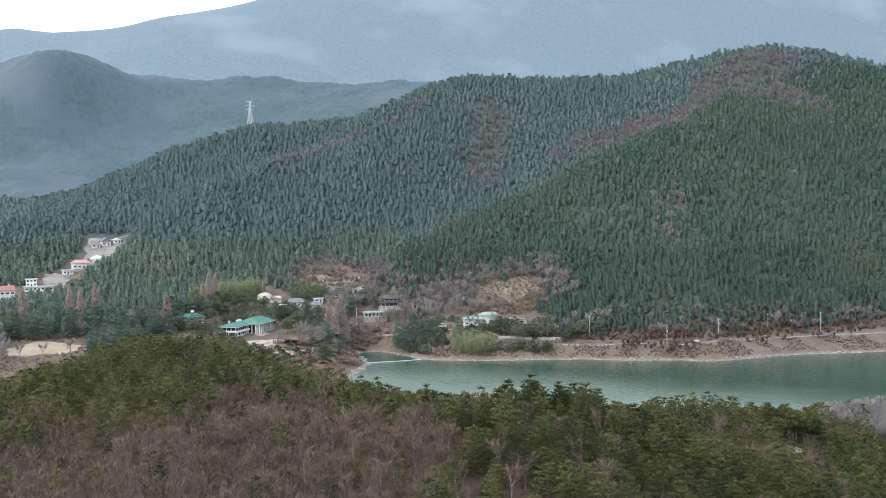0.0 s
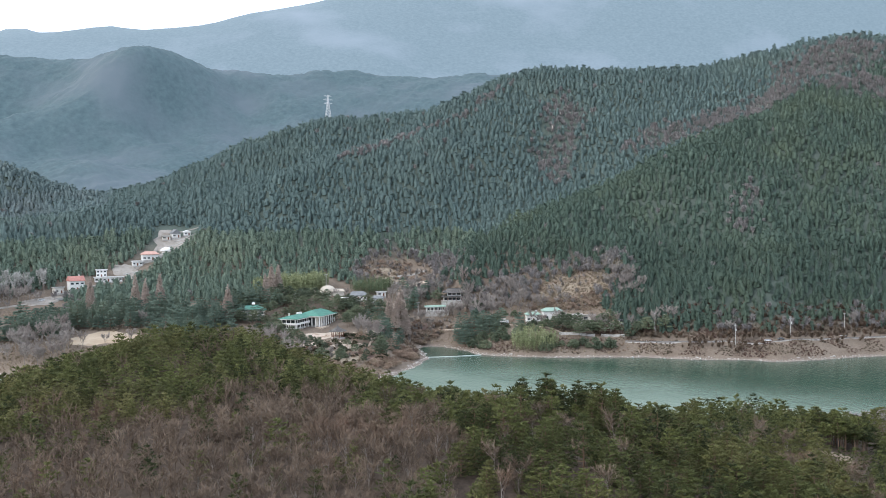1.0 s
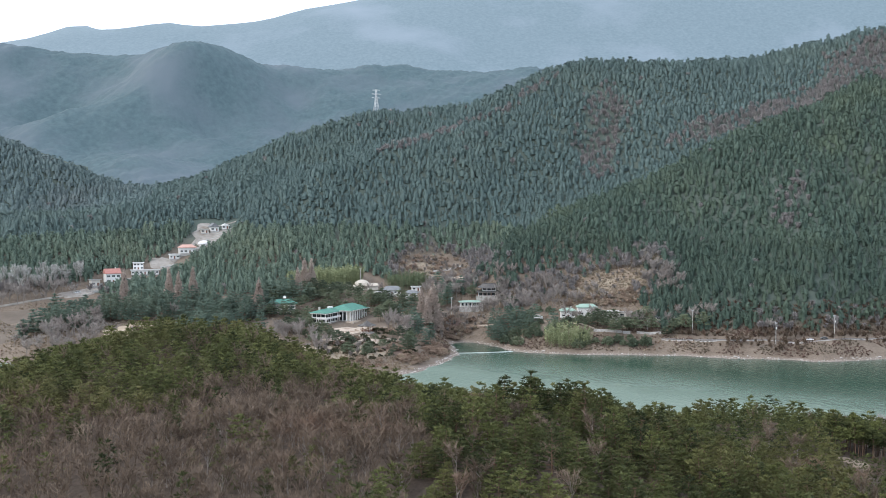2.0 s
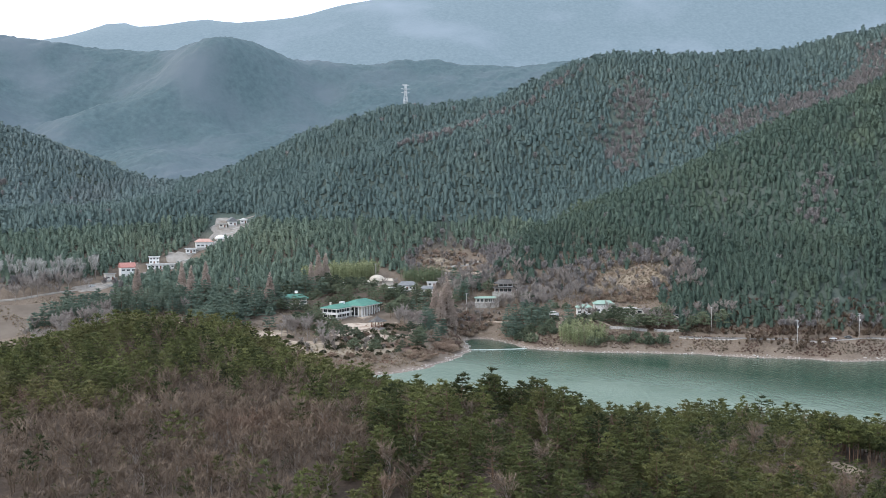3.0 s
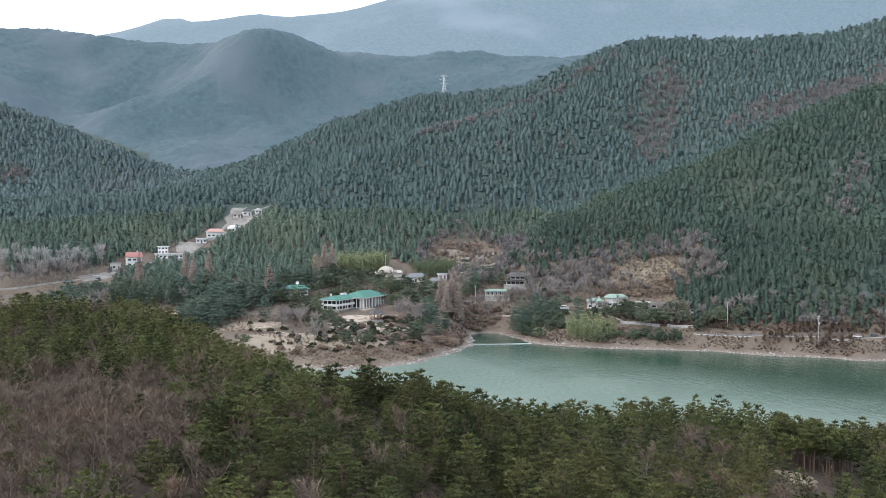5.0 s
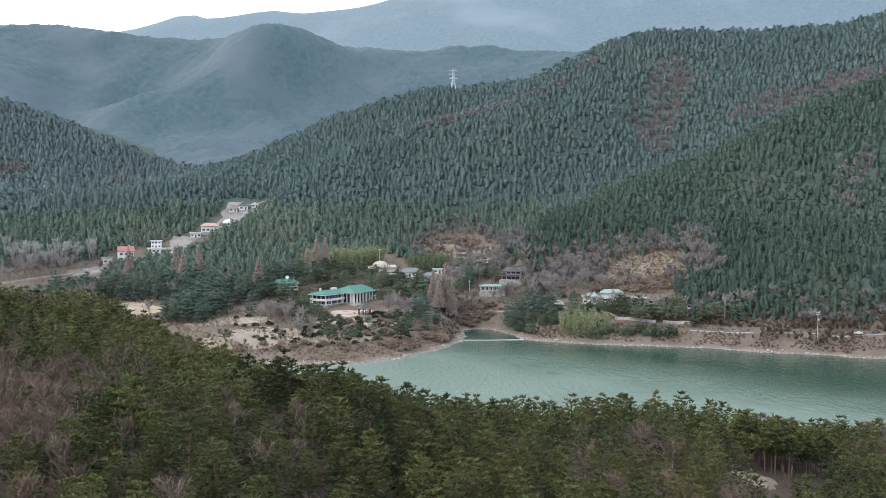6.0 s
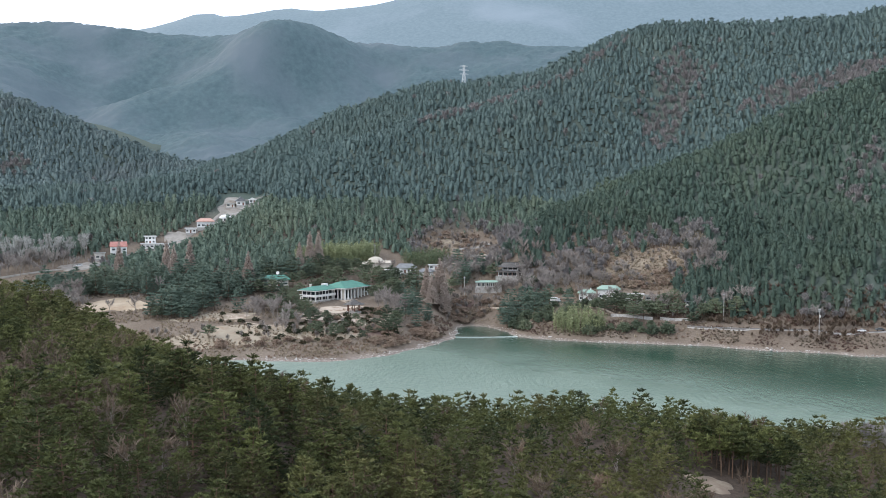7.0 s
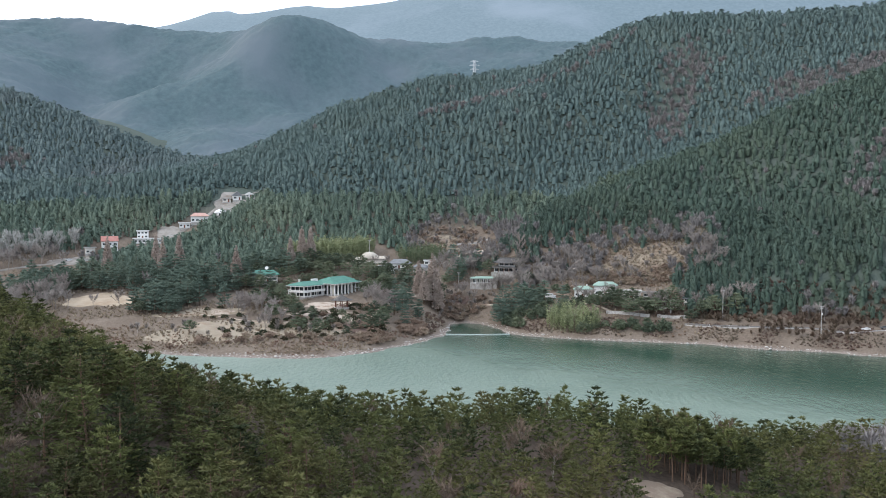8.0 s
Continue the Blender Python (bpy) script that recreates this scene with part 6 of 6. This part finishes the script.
# spreading garden pines
cloud_kinds = [tree_thing("garden_pine", *pine_shape(820 + s, 8.5 + 0.9 * s, 5.0, 6, 7, 1.3, 5, 0.38), M_BARK, M_PINE_GARDEN, "spreading garden pine with flat layered pads") for s in range(4)]
x, y = join(at(-82, 566, -88, 570, -90, 578, -36, 546, -31, 540, -32, 528, -74, 530, -40, 610, -36, 600, -34, 612, -44, 592, -164, 557, -124, 508, -71, 506, -61, 502, -36, 516, -84, 558, -78, 541, -86, 541, -42, 597, -92, 552, -96, 566, -160, 548, -80, 550, -88, 534, -30, 548), at(-104, 590, -112, 594, -96, 592, -89, 600), spots(-60, 628, 54, 24, 8.0, 10, 0.85), spots(-96, 566, 10, 9, 7.0), spots(-84, 644, 26, 12, 7.5), spots(-30, 602, 6, 8, 6.0), spots(-22, 630, 14, 8, 6.5, 0, 0.45), at(10, 640, -1, 622, 2, 632, 28, 646, 46, 630, 52, 622), at(-22, 642, -14, 638, -50, 648, -58, 650, -40, 626, -64, 642))
plant(cloud_kinds, x, y, 0.6, 1.0, "spreading pines of the garden")
x, y = at(-68, 540, -57, 524, -47, 505, -44, 515, -42, 534, -66, 530, -49, 526, -58, 512, -70, 522, -40, 550, -52, 537, -76, 552)
plant([copy_thing(k, pose(0, 0, 0)) for k in cloud_kinds], x, y, 0.42, 0.62, "low pines before the villa")
x, y = join(at(88, 559, 112, 548, 117, 555, 123, 557, 128, 537, 104, 549, 94, 556, 98, 547, 108, 552, 122, 546, 134, 540, 84, 555, 116, 561, 102, 560, 140, 536, 150, 532), spots(104, 556, 24, 8, 8.0, -14, 0.5))
plant([copy_thing(k, pose(0, 0, 0)) for k in cloud_kinds], x, y, 0.75, 1.1, "pines of the eastern terrace")

# evergreen bushes on the eastern headland
green_kinds = [tree_thing("evergreen_bush", *ball_shape(840 + s, 3.6, 110, 1.35, 5, 1.3), M_BARK, M_PINE_GARDEN, "dense dark evergreen bush above the cove") for s in range(3)]
x, y = join(spots(44, 578, 17, 22, 6.5, 25, 0.8), spots(66, 566, 18, 6, 6), spots(80, 546, 8, 4, 4.4), spots(100, 540, 22, 3.5, 4.6, -16, 0.6), spots(-8, 622, 8, 8, 5), spots(58, 600, 14, 10, 7, 0, 0.6))
plant(green_kinds, x, y, 0.7, 1.3, "evergreen bushes on the headland")

# dry conical redwoods
red_kinds = [tree_thing("dawn_redwood", *cone_shape(860 + s, 21.0, 4.6, 760, 1.05, 5), M_BARK, M_REDWOOD, "bare tan-brown conical dawn redwood") for s in range(3)]
x, y = at(-119, 600, -162, 640, -93, 636, -171, 636, -178, 646, -11, 600, -3, 604, -83, 654, -88, 650, -206, 640, -14, 604)
plant(red_kinds, x, y, 1.0, 1.3, "dawn redwoods of the garden")
big = copy_thing(red_kinds[0], pose(-6, 607, ground_z(-6, 607)))
big.matrix_basis = pose(-6, 607, ground_z(-6, 607), 0, 0, 40) @ Matrix.Diagonal((1.75, 1.75, 1.5, 1))
tagged(big, "very tall tan-brown conical dawn redwood by the cove", group="dawn redwoods of the garden")

# leafless garden trees
grey_kinds = [tree_thing("leafless_tree", *bare_shape(880 + s, 8.6 + 0.8 * s, 4.4, 13, 24, 0.085), M_BARK_GREY, M_TWIG_GREY, "leafless grey garden tree with spreading twigs") for s in range(4)]
x, y = join(at(-98, 550, -87, 509, -88, 542, -81, 523, -103, 549, -88, 526, -27, 556, -37, 569, -108, 562, -40, 572, -96, 540), spots(-104, 550, 12, 12, 6.4), spots(62, 622, 28, 15, 6.2, -10), spots(90, 602, 24, 7, 6.0), spots(146, 590, 9, 22, 6.2, 20),  spots(44, 640, 14, 8, 6), spots(150, 543, 16, 7, 6.5, -25, 0.8), spots(14, 656, 20, 14, 6.5), spots(14, 622, 12, 5, 6), spots(200, 518, 40, 4, 9, -4, 0.5), spots(290, 510, 60, 4, 10, 0, 0.5), spots(-205, 600, 40, 10, 12, 0, 0.5), spots(-268, 658, 30, 8, 5.5, 20), spots(-226, 588, 16, 16, 5.5, 0, 0.7), spots(-224, 562, 16, 11, 5.2, 0, 0.8), spots(-190, 566, 24, 4, 6, -6, 0.5), spots(-250, 580, 16, 18, 6, 0, 0.8), spots(-40, 655, 12, 6, 7), spots(-34, 562, 9, 14, 5), spots(28, 624, 13, 5, 4.5), spots(86, 567, 16, 3.5, 5.0, -10), spots(124, 552, 16, 7, 7, -20), spots(40, 628, 8, 5, 5))
plant(grey_kinds, x, y, 0.75, 1.25, "leafless trees of the valley")
x, y = join(spots(-104, 512, 54, 15, 7.5, 6, 0.6), spots(-62, 524, 26, 12, 8, 0, 0.4), spots(112, 556, 24, 10, 7, -14, 0.6), spots(8, 700, 30, 26, 5.2, 0, 0.75), spots(116, 608, 36, 15, 5.6, -12, 0.7), spots(12, 617, 18, 8, 3.8), spots(-6, 604, 7, 12, 5))
tagged(forest("leafless_thicket", far_bares, x, y, height(x, y), rg, M_TWIG_GREY, 0.45, 0.85), "low leafless grey-brown trees scattered over the slopes", "trees", kind="stuff")
x, y = join(spots(170, 506, 26, 5, 4.0, -25), spots(262, 496, 70, 4.5, 4.6, -2, 0.6), spots(250, 512, 100, 7, 3.6, -2, 0.9), spots(150, 535, 22, 9, 4.0, -25, 0.8))
tagged(forest("roadside_thicket", far_bares, x, y, height(x, y), rg, M_TWIG, 0.5, 0.95), "low leafless brown trees along the lakeside road", "trees", kind="stuff")
pale_kinds = [tree_thing("poplar", *bare_shape(890 + s, 15.5 + s, 3.6, 17, 24, 0.095), M_BARK_GREY, M_TWIG_PALE, "tall pale leafless poplar beside the hamlet") for s in range(3)]
x, y = join(spots(-258, 676, 26, 8, 4.8, 25), spots(-298, 670, 24, 7, 5.4))
plant(pale_kinds, x, y, 0.7, 1.05, "poplars beside the hamlet")

# clipped round shrubs
shrub_kinds = [tree_thing("round_shrub", *ball_shape(900 + s, 1.6, 46, 0.75), M_BARK, M_SHRUB, "clipped round dark shrub in the garden") for s in range(3)]
x, y = join(at(-124, 541, -119, 537, -113, 538, -106, 543, -100, 524, -97, 523, -108, 533, -126, 556, -120, 560), spots(-60, 530, 30, 18, 4.6, 8, 0.7), spots(-80, 508, 34, 12, 7, 0, 0.7), spots(-44, 560, 8, 8, 4))
plant(shrub_kinds, x, y, 0.8, 1.5, "round shrubs of the garden")
rust_kinds = [tree_thing("rusty_shrub", *ball_shape(910 + s, 2.2, 60, 1.0), M_BARK, M_AZALEA, "rust-red leafless shrub on the bank") for s in range(3)]
x, y = join(spots(-36, 514, 12, 16, 4.2, 30, 0.8), spots(-16, 546, 8, 14, 3.4), spots(-90, 493, 58, 8, 5.4, 0, 0.25), spots(-60, 530, 26, 12, 7, 0, 0.35), spots(-46, 556, 9, 8, 5, 0, 0.5), spots(0, 612, 8, 6, 4), spots(8, 616, 15, 7, 3.8), spots(24, 615, 8, 6, 4.5), spots(60, 606, 22, 10, 5, 0, 0.7), spots(10, 700, 28, 22, 4.8, 0, 0.6), spots(112, 599, 34, 6, 3.6, -10, 0.8))
plant(rust_kinds, x, y, 0.7, 1.5, "rusty shrubs of the garden")


# ---------------------------------------------------------------- bamboo, scrub, grass, stones
def bamboo_shape(seed, tall=10.0, leaves=40):
    r = np.random.default_rng(seed)
    out = Soup()
    lean = r.normal(size=2) * 0.5
    tip = np.array([lean[0] * 2, lean[1] * 2, tall])
    out.add(*rod((0, 0, -0.5), (lean[0], lean[1], tall * 0.6), 0.06, 0.05, 3))
    out.add(*rod((lean[0], lean[1], tall * 0.6), tip, 0.05, 0, 3))
    for k in range(leaves):
        t = r.uniform(0.25, 1.0)
        base = np.array([lean[0] * t * 1.6, lean[1] * t * 1.6, tall * t])
        d = r.normal(size=3) * (1, 1, 0.6) + (0, 0, 0.35)
        d /= np.linalg.norm(d)
        s = np.cross(d, r.normal(size=3))
        s *= 0.17 / np.linalg.norm(s)
        ln = r.uniform(0.7, 1.5)
        mid = base + d * ln * 0.5
        out.add([base, mid + s, mid - s, base + d * ln - (0, 0, 0.25)], [(0, 1, 2), (1, 3, 2)])
    return out.arrays()


bam = [bamboo_shape(920 + s, 9 + s * 0.7) for s in range(5)]
for cx, cy, rx, ry, tn, small, large, mat, lb in ((-70, 673, 27, 8, 14, 0.9, 1.2, M_BAMBOO, "yellow-green bamboo grove behind the villa"), (-14, 672, 16, 7, 5, 0.65, 0.95, M_BAMBOO_GREEN, "green bamboo grove beside the terraces"), (68, 549, 14, 6, -20, 0.6, 1.05, M_BAMBOO, "bright yellow-green bamboo grove above the shore")):
    bx, by = scatter(rg, (cx - 30, cy - 30, cx + 30, cy + 30), 1.15, lambda x, y: oval(x, y, cx, cy, rx, ry, tn) & (height(x, y) > 1.0))
    tagged(forest("bamboo_grove", bam, bx, by, height(bx, by), rg, mat, small, large), lb, "bamboo", kind="stuff")


def scrub_shape(seed, rad=1.1, twigs=17):
    r = np.random.default_rng(seed)
    out = Soup()
    for k in range(twigs):
        a, e = r.uniform(0, 6.28), r.uniform(0.25, 1.4)
        d = np.array([math.cos(a) * math.cos(e), math.sin(a) * math.cos(e), math.sin(e)])
        ln = rad * r.uniform(0.6, 1.3)
        s = np.cross(d, r.normal(size=3))
        s *= 0.16 / np.linalg.norm(s)
        p = r.normal(size=3) * 0.2 * (1, 1, 0)
        out.add([p - s, p + s, p + d * ln], [(0, 1, 2)])
    return out.arrays()


scrub = [scrub_shape(940 + s) for s in range(6)]


def bank_land(x, y):
    z = height(x, y)
    return (z > 1.6 + 0.6 * wave(x, y, 8, 3)) & (z < 9.2 + 0.8 * wave(x, y, 6, 5)) & (y > 440) & (x > -12) & ~oval(x, y, 20, 590, 14, 40)


ex, ey = scatter(rg, (-10, 455, 400, 640), 1.55, lambda x, y: bank_land(x, y) & (wave(x, y, 7, 8) > -0.35))
tagged(forest("bank_scrub", scrub, ex, ey, height(ex, ey), rg, M_SCRUB, 0.5, 1.3), "tangled rusty-brown scrub on the lake bank", "scrub", kind="stuff")
ex, ey = scatter(rg, (110, 500, 540, 570), 2.1, lambda x, y: (height(x, y) > 10.2) & (height(x, y) < 30) & (np.abs(y - np.interp(x, [a for a, b in ROAD], [b for a, b in ROAD])) > 3.6) & (y > np.interp(x, [a for a, b in ROAD], [b for a, b in ROAD])))
tagged(forest("roadside_scrub", scrub, ex, ey, height(ex, ey), rg, M_SCRUB, 1.0, 2.6), "leafless brown scrub above the road", "scrub", kind="stuff")
ex, ey = scatter(rg, (-330, 470, 140, 735), 2.5, lambda x, y: free(x, y) & ~oval(x, y, -60, 545, 30, 20) & (height(x, y) > 1.8) & (wave(x, y, 11, 4) > -0.3) & ((y < 650) | oval(x, y, 12, 700, 34, 26)))
tagged(forest("garden_undergrowth", scrub, ex, ey, height(ex, ey) + 0.15, rg, M_DRYGRASS, 0.5, 1.3), "dry straw-coloured grass and undergrowth", "grass", kind="stuff")
ex, ey = scatter(rg, (70, 585, 160, 640), 1.45, lambda x, y: oval(x, y, 116, 611, 40, 18, -12))
tagged(forest("slope_undergrowth", scrub, ex, ey, height(ex, ey) + 0.3, rg, M_DRYGRASS, 0.6, 1.6), "dry straw-coloured growth on the cleared slope", "grass", kind="stuff")

ex, ey = scatter(rg, (-240, 465, -8, 575), 1.7, lambda x, y: (height(x, y) > 1.1 + 0.5 * wave(x, y, 5, 2)) & (height(x, y) < 4.6) & (wave(x, y, 9, 6) > -0.15))
tagged(forest("shore_growth", scrub, ex, ey, height(ex, ey), rg, M_BANKGRASS, 0.4, 1.1), "straw and rust coloured growth above the waterline", "scrub", kind="stuff")


def rock_shape(seed):
    r = np.random.default_rng(seed)
    bm = bmesh.new()
    bmesh.ops.create_icosphere(bm, subdivisions=1, radius=0.5)
    for v in bm.verts:
        v.co *= r.uniform(0.75, 1.15)
        v.co.z *= 0.6
    vs = np.array([v.co[:] for v in bm.verts])
    fs = np.array([[v.index for v in f.verts] for f in bm.faces])
    bm.free()
    return vs, fs


rocks = [rock_shape(960 + s) for s in range(6)]


def shore_land(x, y):
    z = height(x, y)
    return (z > -0.15) & (z < 1.0 + 0.7 * wave(x, y, 12, 2)) & (y > 440)


ex, ey = scatter(rg, (-340, 455, 400, 640), 1.6, shore_land)
tagged(forest("shore_stones", rocks, ex, ey, height(ex, ey), rg, M_PALE_ROCK, 0.25, 1.25, 0.3), "pale broken stones along the waterline", "stones", kind="stuff")
ex, ey = scatter(rg, (-120, 455, 400, 640), 9.0, shore_land)
for i, (px, py) in enumerate(zip(ex, ey)):
    v, f = rocks[i % 6]
    ob = new("boulder", mesh_np("boulder", v, f, M_PALE_ROCK)) if i < 6 else new("boulder", bpy.data.objects["boulder" + ("" if i % 6 == 0 else ".%03d" % (i % 6))].data)
    sc = rg.uniform(1.2, 2.6)
    ob.matrix_basis = pose(px, py, ground_z(px, py) + 0.1, 0, 0, rg.uniform(0, 360)) @ Matrix.Diagonal((sc * 1.3, sc, sc * 0.8, 1))
    tagged(ob, "pale rounded boulder lying at the waterline", "boulder", "boulders on the shore")
